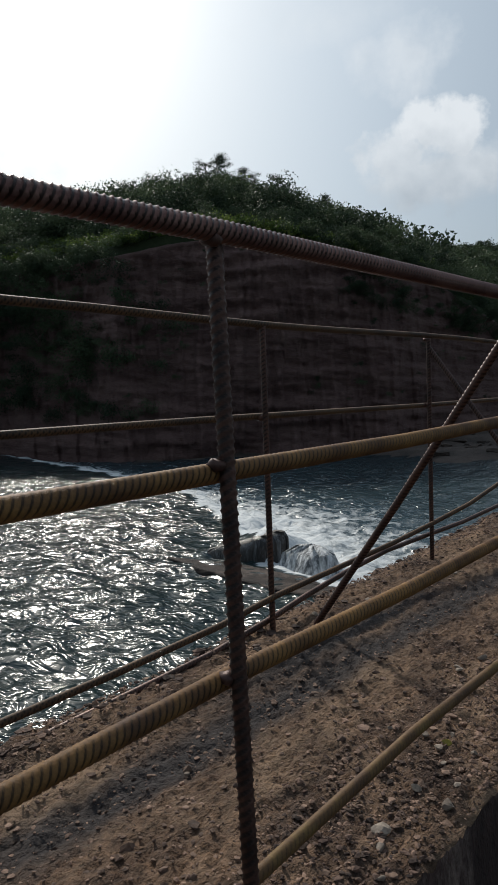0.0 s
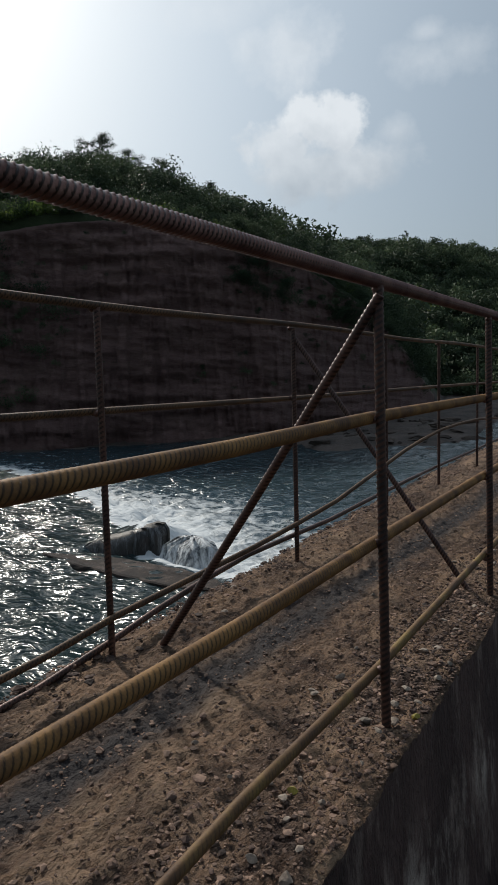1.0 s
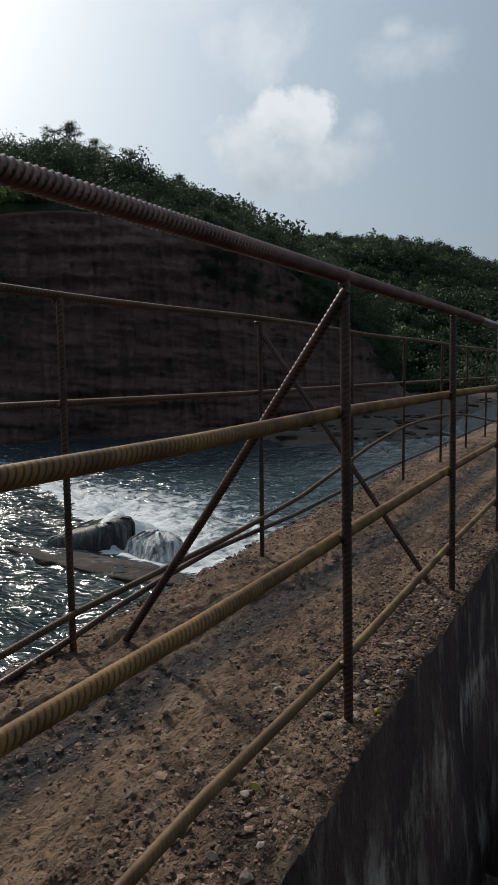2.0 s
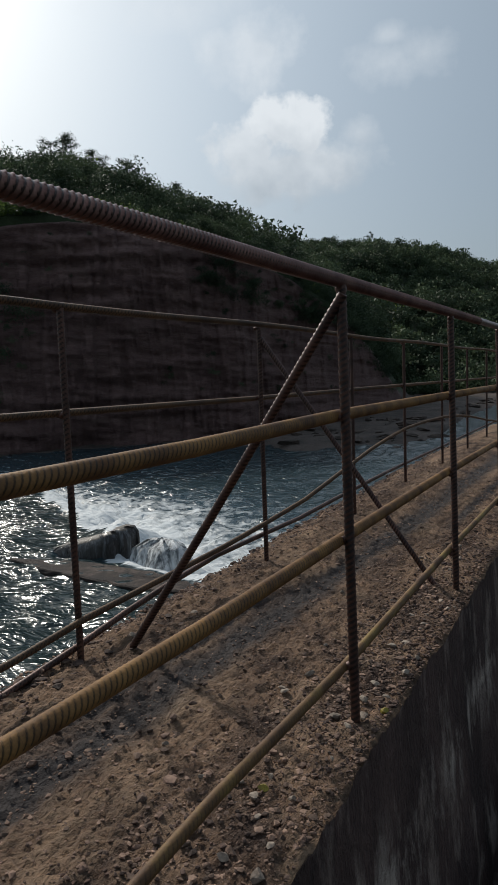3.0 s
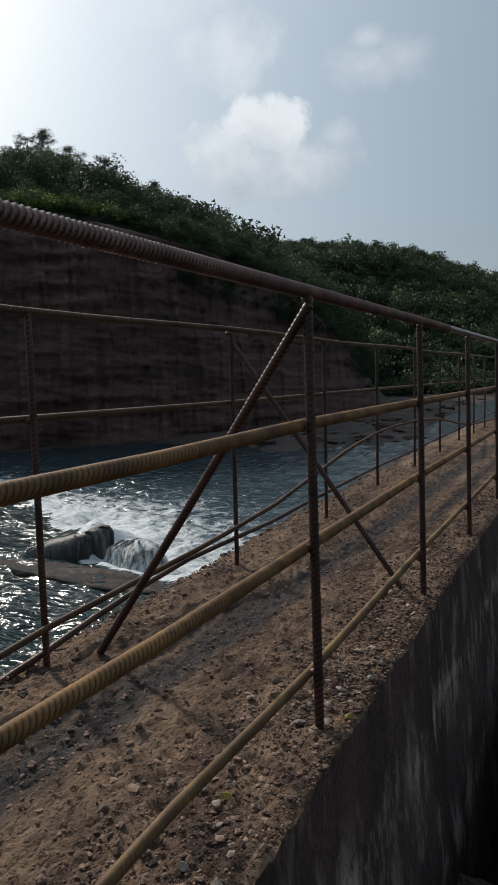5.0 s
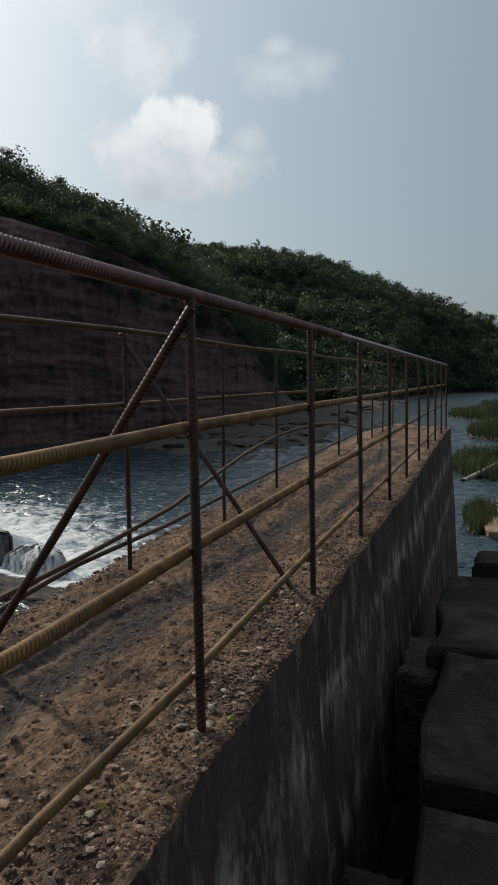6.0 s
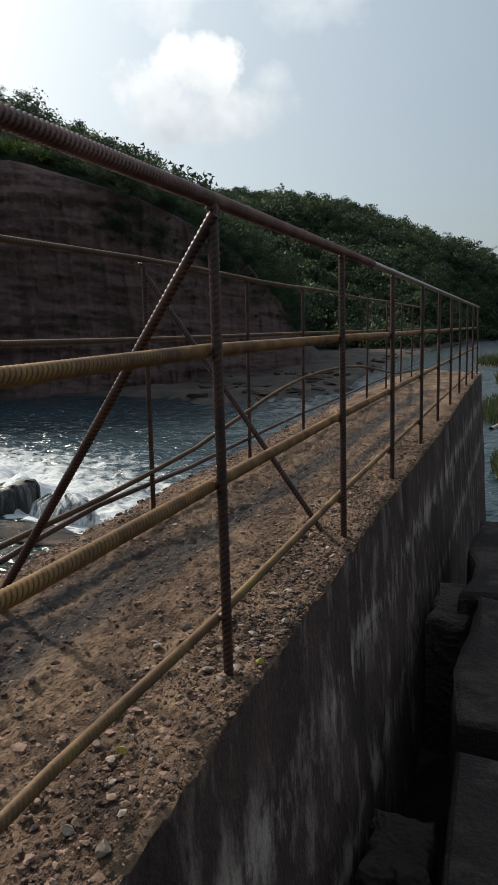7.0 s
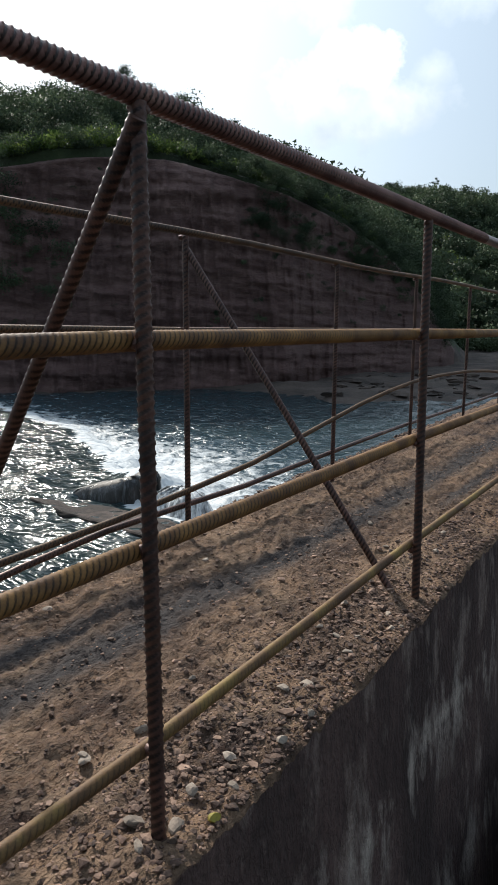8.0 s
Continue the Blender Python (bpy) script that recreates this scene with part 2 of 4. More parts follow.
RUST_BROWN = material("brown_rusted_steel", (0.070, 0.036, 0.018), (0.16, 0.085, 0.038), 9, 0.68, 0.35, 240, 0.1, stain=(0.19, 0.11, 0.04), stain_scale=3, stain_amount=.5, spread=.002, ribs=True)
LICHEN = material("yellow_flaked_paint", (0.24, 0.20, 0.03), (0.42, 0.34, 0.05), 30, 0.7, 0.4, 220, 0.0, stain=(0.12, 0.07, 0.03), stain_scale=40, stain_amount=.7, spread=.002)
DIRT = material("brown_gravelly_soil", (0.072, 0.040, 0.028), (0.350, 0.218, 0.134), 4.6, 0.95, 1.0, 60, stain=(0.46, 0.315, 0.20), stain_scale=2.4, stain_amount=.7, spread=.03, stretch=(1.5, .8, 1), grit=.9, silt=(.050, .043, .043))
STONE = material("loose_brown_stone", (0.092, 0.054, 0.040), (0.34, 0.222, 0.158), 20, 0.9, 0.5, 120, island=.6, spread=.004)
GRIT = material("dark_damp_gravel", (0.044, 0.026, 0.021), (0.150, 0.094, 0.070), 30, 0.9, 0.5, 120, island=.55, spread=.004)
PEBBLE = material("loose_grey_stone", (0.20, 0.155, 0.12), (0.44, 0.36, 0.285), 25, 0.85, 0.5, 120, obj=.35, spread=.004)
CONCRETE = material("stained_wet_concrete", (0.068, 0.040, 0.034), (0.170, 0.104, 0.088), 2.2, 0.9, 1.0, 38, stain=(0.46, 0.35, 0.29), stain_scale=3.4, stain_amount=.7, stretch=(1.0, 1.7, .75), spread=.03, stain_from=.54, stain_soft=.12, grit=.7, bands_at=((-.40, .28, 1.0), (-1.02, .22, .8)))
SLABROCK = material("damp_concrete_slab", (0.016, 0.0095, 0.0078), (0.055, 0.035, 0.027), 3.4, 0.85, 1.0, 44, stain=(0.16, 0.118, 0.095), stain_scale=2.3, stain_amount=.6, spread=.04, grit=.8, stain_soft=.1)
WETROCK = material("wet_dark_rock", (0.020, 0.015, 0.011), (0.060, 0.043, 0.028), 1.5, 0.55, 0.5, 22, stain=(0.085, 0.062, 0.035), stain_scale=1.1, stain_amount=.6, spread=.03)
FALLS = material("rock_with_falling_water", (0.020, 0.018, 0.017), (0.060, 0.055, 0.052), 3, 0.25, 0.6, 22, stain=(0.46, 0.48, 0.50), stain_scale=9.0, stain_amount=.55, stretch=(1, 1, .16), spread=.03, stain_from=.50, stain_soft=.30)
SPILL = material("white_water_over_rock", (0.10, 0.11, 0.12), (0.34, 0.37, 0.39), 5, 0.4, 0.8, 18, stain=(0.80, 0.82, 0.83), stain_scale=5.0, stain_amount=.95, stretch=(1.4, 1.4, .3), spread=.05, stain_from=.42, stain_soft=.16)
CLIFF = material("red_brown_layered_rock", (0.118, 0.066, 0.059), (0.205, 0.124, 0.110), 0.22, 0.95, 0.8, 2.6, stain=(0.26, 0.175, 0.145), stain_scale=.33, stain_amount=.5, stretch=(1, 1, 3.2), spread=.25)
BANK = material("brown_river_gravel", (0.045, 0.034, 0.028), (0.12, 0.090, 0.073), 0.35, 0.95, 0.8, 3.0, stain=(0.16, 0.125, 0.105), stain_scale=.6, stain_amount=.5, spread=.2)
SCRUB = material("scrub_ground", (0.022, 0.032, 0.014), (0.06, 0.085, 0.03), 0.08, 0.95, 0.8, 1.2, stain=(0.08, 0.065, 0.04), stain_scale=.1, stain_amount=.4, spread=.4)
TANROCK = material("tan_flat_rock", (0.20, 0.135, 0.085), (0.37, 0.27, 0.18), 1.5, 0.9, 0.6, 20, spread=.02)
HAZE = material("hazy_distant_hill", (0.20, 0.26, 0.31), (0.25, 0.31, 0.35), 0.01, 1.0, 0.1, .1)
WATER = water_material()
LEAF = foliage("dark_green_leaves", (0.048, 0.071, 0.043), (0.112, 0.152, 0.082), .22)
LEAF_PALE = foliage("pale_green_grass", (0.07, 0.12, 0.03), (0.21, 0.28, 0.07), .4)
GRASS = foliage("river_grass", (0.045, 0.060, 0.028), (0.105, 0.125, 0.055), .30)
BARK = material("grey_brown_bark", (0.05, 0.04, 0.03), (0.12, 0.095, 0.07), 6, 0.9, 0.6, 30)


# ---- builders ----
rng = np.random.default_rng(4)


def mesh_of(name, verts, faces, mat, smooth=False):
    """A mesh from arrays of places and of equally long faces."""
    me = bpy.data.meshes.new(name)
    verts, faces = np.asarray(verts, np.float32), np.asarray(faces, np.int32)
    n = faces.shape[1]
    me.vertices.add(len(verts))
    me.vertices.foreach_set("co", verts.ravel())
    me.loops.add(faces.size)
    me.loops.foreach_set("vertex_index", faces.ravel())
    me.polygons.add(len(faces))
    me.polygons.foreach_set("loop_start", np.arange(0, faces.size, n, dtype=np.int32))
    me.polygons.foreach_set("use_smooth", np.full(len(faces), smooth))
    me.materials.append(mat)
    me.update(calc_edges=True)
    me.validate()
    return me


def mesh_bm(name, bm, mat, smooth=False):
    me = bpy.data.meshes.new(name)
    bmesh.ops.recalc_face_normals(bm, faces=bm.faces[:])
    bm.to_mesh(me)
    bm.free()
    me.polygons.foreach_set("use_smooth", np.full(len(me.polygons), smooth))
    me.materials.append(mat)
    return me


def part(name, me, parent, label=""):
    """Links a mesh, given in the world's metres, as one part of a thing."""
    ob = new(name, me)
    ob.parent = parent
    ob.matrix_parent_inverse = parent.matrix_world.inverted()
    return tagged(ob, label)


def thing(name, at, label, category, group="", kind=""):
    ob = new(name)
    ob.location = at
    ob.empty_display_size = .1
    ob.matrix_world = Matrix.Translation(at)
    return tagged(ob, label, category, group, kind)


def grid_faces(nu, nv):
    i, j = np.meshgrid(np.arange(nu - 1), np.arange(nv - 1), indexing="ij")
    a = (i * nv + j).ravel()
    return np.stack([a, a + nv, a + nv + 1, a + 1], 1)


def waves(x, y, table):
    out = 0 * x
    for k, (sx, sy, amp, ph) in enumerate(table):
        out = out + amp * np.sin(sx * x + sy * y + ph + 1.3 * np.sin(.37 * sy * x - .41 * sx * y + k))
    return out


def rough_field(x, y, scale, seed, octaves=4):
    """Smooth uneven relief, about -1 to 1."""
    r = np.random.default_rng(seed)
    out, amp, total = 0 * x, 1.0, 0.0
    for o in range(octaves):
        for _ in range(4):
            a, ph = r.uniform(0, 2 * np.pi, 2)
            f = 2 * np.pi * scale * r.uniform(.7, 1.3)
            out = out + amp * np.sin(f * (np.cos(a) * x + np.sin(a) * y) + ph + 1.1 * np.sin(.6 * f * (np.sin(a) * x - np.cos(a) * y) + 2 * ph))
        total += 2.2 * amp
        amp, scale = amp * .55, scale * 2.1
    return out / total


def rebar(name, points, radius, mat, pitch=.018, fine=None, sides=16, proud=1.0):
    """A ribbed reinforcing bar swept along points: slanted ribs and two long seams. fine: the length from the start that carries ribs."""
    P = np.asarray(points, float)
    seg = np.linalg.norm(np.diff(P, axis=0), axis=1)
    cum = np.concatenate([[0], np.cumsum(seg)])
    total = cum[-1]
    fine = total if fine is None else min(fine, total)
    s = np.arange(0, fine, pitch / 6.0)
    if fine < total:
        s = np.concatenate([s, np.arange(fine, total, .08)])
    s = np.append(s, total)
    c = np.stack([np.interp(s, cum, P[:, k]) for k in range(3)], 1)
    t = np.gradient(c, axis=0)
    t /= np.linalg.norm(t, axis=1)[:, None]
    ref = np.array([0, 0, 1.0]) if abs(t[0, 2]) < .8 else np.array([0, 1.0, 0])
    u = np.cross(t, ref)
    u /= np.linalg.norm(u, axis=1)[:, None]
    v = np.cross(u, t)
    th = np.linspace(0, 2 * np.pi, sides, endpoint=False)
    flat = abs(t[0, 2]) < .7                     # seams above and below on rails, at the sides on posts
    turn = th + (np.pi / 2 if flat else 0)
    phase = s[:, None] / pitch + (2.1 if flat else 1.3) * np.abs(((turn / np.pi)[None, :] % 2) - 1)
    face = np.abs(np.sin(turn))[None, :] ** .6
    rib = np.clip(np.sin(2 * np.pi * phase), 0, 1) ** 2.0 * np.where(s[:, None] < fine, 1, .4)
    # mask of the painted shade lines between the ribs
    groove_shade = np.exp(-(((phase - .04) % 1.0 - .5) / .19) ** 2) * np.where(s[:, None] < fine, 1, .3) * min(proud * 1.15, 1.3) * face
    seam = np.abs(np.cos(turn)) ** 14
    r = radius * (.93 + .14 * proud * rib * (.35 + .65 * face) + .07 * seam[None, :])
    ring = c[:, None, :] + r[:, :, None] * (np.cos(th)[None, :, None] * u[:, None, :] + np.sin(th)[None, :, None] * v[:, None, :])
    n = len(s)
    i, j = np.meshgrid(np.arange(n - 1), np.arange(sides), indexing="ij")
    a, b = (i * sides + j).ravel(), (i * sides + (j + 1) % sides).ravel()
    faces = np.stack([a, b, b + sides, a + sides], 1)
    verts = ring.reshape(-1, 3)
    # caps
    verts = np.vstack([verts, c[:1], c[-1:]])
    k = np.arange(sides)
    capa = np.stack([(k + 1) % sides, k, np.full(sides, n * sides), np.full(sides, n * sides)], 1)
    capb = np.stack([(n - 1) * sides + k, (n - 1) * sides + (k + 1) % sides, np.full(sides, n * sides + 1), np.full(sides, n * sides + 1)], 1)
    me = bpy.data.meshes.new(name)
    me.from_pydata(verts.tolist(), [], faces.tolist() + capa[:, :3].tolist() + capb[:, :3].tolist())
    me.polygons.foreach_set("use_smooth", np.full(len(me.polygons), True))
    # "rib" carries the painted shade mask, not the rib relief
    shade_attr = me.attributes.new("rib", "FLOAT", "POINT")
    shade_attr.data.foreach_set("value", np.concatenate([groove_shade.ravel(), [0, 0]]).astype(np.float32))
    me.materials.append(mat)
    return me


# ---- the causeway: soil-covered deck on a concrete wall ----
def x_near(y):
    return 0.0


def x_far(y):
    return -.868 + .004 * math.sin(y * 2.1)


def x_right(y):
    return np.interp(y, [-3, 1.7, 2.2, 2.8, 3.4, 4.4, 6.2, 12.9], [.07, .085, .072, .075, .062, .062, .078, .04])


def x_left(y):
    return np.interp(y, [-3, 1.6, 2.4, 3.2, 4, 5.8, 8, 12.9], [-.97, -.97, -1.07, -1.10, -1.18, -1.30, -1.38, -1.40])


def deck_height(x, y):
    z = .045 * np.clip(-x / .87, 0, 1.05) + .05 * np.clip((y - 4.5) / 4.5, 0, 1) - .06 * np.clip((-.92 - x) / .25, 0, 2)
    z = z + .014 * rough_field(x, y, .9, 1, 3) + .007 * rough_field(x, y, 5.0, 2, 4) + .008 * rough_field(x, y, 15.0, 3, 3) + .004 * rough_field(x, y, 38.0, 4, 2)
    z = z - .016 * np.exp(-((x + .52 + .03 * np.sin(y * .8)) / .10) ** 2)
    return z


DECK_END = 12.9
deck_y = np.concatenate([np.concatenate([np.arange(-2.6, .4, .03), np.arange(.4, 5.2, .0095), np.arange(5.2, 6.0, .02)]), np.arange(6.0, DECK_END + .01, .04)])
u = np.linspace(0, 1, 116)
Y, U = np.meshgrid(deck_y, u, indexing="ij")
edge_l = x_left(deck_y) + .035 * rough_field(deck_y, 0 * deck_y, .8, 8, 5)
edge_r = x_right(deck_y) + .008 * rough_field(deck_y, 0 * deck_y, 1.6, 9, 5)
X = edge_l[:, None] + (edge_r - edge_l)[:, None] * U
Z = deck_height(X, Y)
Z = Z - .10 * np.clip((.06 - U) / .06, 0, 1) ** 1.5 - .012 * np.clip((U - .97) / .03, 0, 1) ** 2
deck = tagged(new("deck", mesh_of("deck", np.stack([X, Y, Z], -1).reshape(-1, 3), grid_faces(len(deck_y), 116), DIRT, True)),
              "narrow causeway deck of brown gravelly soil", "deck", kind="structure")

# the wall under it, with a slightly battered dark face
wy = deck_y
wz = np.linspace(0, 1, 26)
WY, WV = np.meshgrid(wy, wz, indexing="ij")
top_r = np.interp(wy, deck_y, edge_r)
zt = np.interp(wy, deck_y, Z[:, -1]) + .002
WZ = zt[:, None] + (-4.6 - zt[:, None]) * WV
WX = top_r[:, None] - .001 + .055 * (-WZ) + .012 * rough_field(WY, WZ * 1.0, .7, 11, 5) * np.clip(WV * 6, 0, 1)
face_r = np.stack([WX, WY, WZ], -1)
top_l = np.interp(wy, deck_y, edge_l)
zl = np.interp(wy, deck_y, Z[:, 0]) + .002
LZ = zl[:, None] + (-4.6 - zl[:, None]) * WV
LX = top_l[:, None] + .001 - .05 * (-LZ) + .05 * rough_field(WY, LZ, .6, 12, 5) * np.clip(WV * 6, 0, 1)
face_l = np.stack([LX, WY, LZ], -1)
n1, n2 = len(wy), 26
fr = grid_faces(n1, n2)
fl = grid_faces(n1, n2)[:, ::-1] + n1 * n2
endcap = np.array([[(n1 - 1) * n2 + k, (n1 - 1) * n2 + k + 1, n1 * n2 + (n1 - 1) * n2 + k + 1, n1 * n2 + (n1 - 1) * n2 + k] for k in range(n2 - 1)])
backcap = np.array([[k + 1, k, n1 * n2 + k, n1 * n2 + k + 1] for k in range(n2 - 1)])
wall = tagged(new("wall_causeway", mesh_of("wall_causeway", np.vstack([face_r.reshape(-1, 3), face_l.reshape(-1, 3)]), np.vstack([fr, fl, endcap, backcap]), CONCRETE, True)),
              "dark water-stained concrete retaining wall under the deck", "wall", kind="structure")

# ---- railings of welded reinforcing bar ----
NEAR_Y = (-1.55, -.36, .828, 2.03, 3.217, 4.35, 5.54, 6.62, 7.75, 8.85, 9.97, 11.15, 12.35)
FAR_Y = (-.45, .76, 1.960, 3.200, 4.388, 5.515, 6.68, 7.835, 8.95, 10.03, 11.09, 12.2)


def ground_at(x, y):
    return float(deck_height(np.array(x), np.array(y)))


def line(ys, xs, zs):
    return [(x, y, z) for x, y, z in zip(xs, ys, zs)]


railing = thing("railing", (0, 5, 0), "rusty railing welded from ribbed reinforcing bars along the wall edge", "railing", "causeway railings")
for y in NEAR_Y:
    x = x_near(y)
    lean = -.030 if abs(y - .828) < .01 else .004 * math.sin(y * 7)
    part("post", rebar("post", [(x - (.6 * lean if lean < -.02 else 0), y, ground_at(x, y) - .03), (x + lean * .5, y - lean * .7, 1.108)], .0125, RUST_DARK, .015 if y < 6 else .03, sides=14, proud=1.5), railing)
ry = np.array([-2.4, -1, 0, .5, .83, 1.1, 1.4, 2.03, 2.6, 3.22, 4.35, 5.54, 7, 8.5, 10, 11.5, 12.4])
rx = np.array([x_near(y) for y in ry])
for z0, r, mat, side, label, dips in ((1.120, .0165, RUST_RED, 0.0, "thick red-brown top rail", (-.018, -.007, -.004, -.002, .001)), (.789, .0155, RUST_OCHRE, -.027, "ochre rusted rail", (-.022, -.017, -.013, .0, .004)),
                                      (.481, .0155, RUST_OCHRE, -.027, "ochre rusted rail", (-.030, -.015, -.017, -.008, .004)), (.150, .0125, RUST_YELLOW, -.025, "lower rail with flaking yellow paint", (-.032, -.018, .004, -.006, .016))):
    z = z0 + np.interp(ry, [.3, .83, 1.4, 2.03, 3.2], dips)
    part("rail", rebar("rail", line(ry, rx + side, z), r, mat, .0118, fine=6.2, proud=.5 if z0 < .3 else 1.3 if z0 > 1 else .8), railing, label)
part("brace", rebar("brace", [(-.825, 2.113, .0), (-.41, 2.051, .523), (.010, 2.018, 1.085)], .0125, RUST_DARK, .014), railing, "dark diagonal brace crossing the deck")

far_railing = thing("railing", (-.87, 5, 0), "rusty railing of ribbed bars at the river edge, one rail sagging", "railing", "causeway railings")
for y in FAR_Y:
    x = x_far(y)
    part("post", rebar("post", [(x, y, ground_at(x, y) - .05), (x + .015, y, 1.128)], .011, RUST_DARK, .015 if y < 6 else .03, sides=10, proud=1.4), far_railing)
fy = np.array([-2.4, -1, .4, 1.25, 1.68, 1.97, 2.2, 2.48, 2.81, 3.17, 3.61, 4.08, 4.68, 5.1, 5.52, 6.0, 6.67, 7.3, 7.85, 8.8, 9.6, 11.9, 12.4])
fx = np.array([x_far(y) for y in fy])
part("rail", rebar("rail", line(fy, fx + .015, 1.139 + .006 * np.sin(fy * 2.3)), .0125, RUST_BROWN, .017, fine=7.5, sides=8), far_railing)
part("rail", rebar("rail", line(fy, fx - .02, np.interp(fy, [-2, 1.7, 3.2, 5.5, 12], [.82, .818, .809, .810, .80])), .0115, RUST_BROWN, .017, fine=7.5, sides=8), far_railing)
part("rail", rebar("rail", line(fy, fx + .02, np.interp(fy, [-2.4, .9, 1.25, 1.68, 1.97, 2.48, 2.81, 3.17, 3.61, 4.08, 4.68, 5.1, 5.52, 6.0, 6.67, 7.3, 7.85, 8.8, 9.6, 11.9], [.12, .13, .142, .155, .18, .198, .211, .234, .268, .333, .414, .456, .486, .497, .494, .465, .425, .32, .242, .16])), .0115, RUST_BROWN, .017, fine=7.5, sides=8), far_railing, "bent rail that rises in a bow")
part("rail", rebar("rail", line(fy, fx - .02, np.interp(fy, [-2.4, .4, 1.68, 1.97, 2.2, 2.48, 2.81, 3.17, 3.61, 4.3, 5.5, 6.7, 12], [.0, .02, .055, .085, .117, .146, .170, .170, .167, .187, .207, .215, .26])), .0115, RUST_DARK, .017, fine=7.5, sides=8), far_railing)
part("brace", rebar("brace", [(-.855, 3.205, 1.09), (-.46, 3.225, .53), (-.088, 3.245, -.01)], .0115, RUST_DARK, .014), far_railing, "dark diagonal brace crossing the deck")

# weld beads where the rails meet the posts
bead_bm = bmesh.new()
bmesh.ops.create_icosphere(bead_bm, subdivisions=2, radius=.0105)
for v in bead_bm.verts:
    v.co *= 1 + .35 * noise.noise(v.co * 160)
    v.co.y *= 1.5
bead_me = mesh_bm("weld", bead_bm, RUST_DARK, True)
for fence, ys, at_x, heights in ((railing, NEAR_Y[1:7], x_near, (.785, .475, .148, 1.10)), (far_railing, FAR_Y[1:6], x_far, (.81, 1.125))):
    for y in ys:
        for z in heights:
            bead = part("weld", bead_me, fence)
            bead.location = (at_x(y) - (.013 if z < 1.05 else 0), y, z)
            bead.rotation_euler = (0, 0, y * 3 + z * 11)

# ---- river ----
CREST_X = [-125, -57.8, -30.8, -20.3, -14.8, -11.3, -9.6, -8.1, -7.1, -6.3, -4.4, -1.5, 60]
CREST_Y = [47, 31.4, 23.9, 19.8, 16.4, 13.9, 12.2, 11.7, 11.6, 11.3, 9.8, 8.6, 8.6]
UPPER, LOWER = -2.92, -3.42


def spaced(lo, hi, centre, step, growth):
    out, x, s = [centre], centre, step
    while x < hi:
        x += s
        s *= growth
        out.append(x)
    x, s, left = centre, step, []
    while x > lo:
        x -= s
        s *= growth
        left.append(x)
    return np.array(left[::-1] + out)


gx, gy = spaced(-170, 110, -8.3, .100, 1.0145), spaced(-35, 300, 10.8, .100, 1.0145)
WX2, WY2 = np.meshgrid(gx, gy, indexing="ij")
down = (WY2 - np.interp(WX2, CREST_X, CREST_Y)) * .82
down = np.where(WX2 > -.6, 12.0, down)
down = down + .25 * rough_field(WX2, WY2, .25, 20, 3)
fall = np.clip(down / 1.3, 0, 1)
fall = fall * fall * (3 - 2 * fall)
# the weir's slab lifts the water towards its corner, with a sharp step along its near edge
SLAB_L, SLAB_K = np.array((-11.60, 11.85)), np.array((-9.50, 12.30))
slab_dir = (SLAB_K - SLAB_L) / np.linalg.norm(SLAB_K - SLAB_L)
along = (WX2 - SLAB_L[0]) * slab_dir[0] + (WY2 - SLAB_L[1]) * slab_dir[1]
beyond = -(WX2 - SLAB_L[0]) * slab_dir[1] + (WY2 - SLAB_L[1]) * slab_dir[0]
lift = .60 * np.clip(along / 2.15, 0, 1) * np.clip(beyond / .14, 0, 1) * np.clip(1 - (beyond - 1.4) / 4.5, 0, 1) * np.clip((2.15 - along) / .5 + .3, 0, 1) ** .6
rip = .070 * rough_field(WX2, WY2 * 1.5, .27, 21, 2) + .045 * rough_field(WX2, WY2 * 1.4, .92, 22, 2) + .008 * rough_field(WX2, WY2 * 1.3, 2.1, 24, 1)
churn = np.exp(-np.clip(down - 1.2, 0, 99) / 2.2) * (down > .4)
strong = np.interp(WX2, [-56, -28, -18, -12.5, -4, -1.4], [.45, .5, .6, 1, 1, .9])
WZ2 = UPPER + lift * (1 - fall) + (LOWER - UPPER) * fall + rip * (1 + 1.5 * churn * strong) + .17 * strong * churn * (rough_field(WX2, WY2, .57, 23, 4) + .5)
foam = np.where(down > -.17, np.exp(-np.clip(down - .5, 0, 99) / (.5 + 3.6 * strong)), 0) * (.45 + .85 * strong)
foam = np.maximum(foam, .27 * np.exp(-np.clip(down, 0, 99) / 20.0) * (down > 0))
foam = np.where(WX2 > -.6, .12, foam)
foam = np.maximum(foam, .30 * (lift > .02) * np.clip(1 - np.abs(beyond) / .5, 0, 1))
water_me = mesh_of("water", np.stack([WX2, WY2, WZ2], -1).reshape(-1, 3), grid_faces(len(gx), len(gy)), WATER, True)
attr = water_me.attributes.new("foam", "FLOAT", "POINT")
attr.data.foreach_set("value", foam.ravel().astype(np.float32))
tagged(new("water", water_me), "blue-green river breaking white over a low weir", "river", kind="structure")


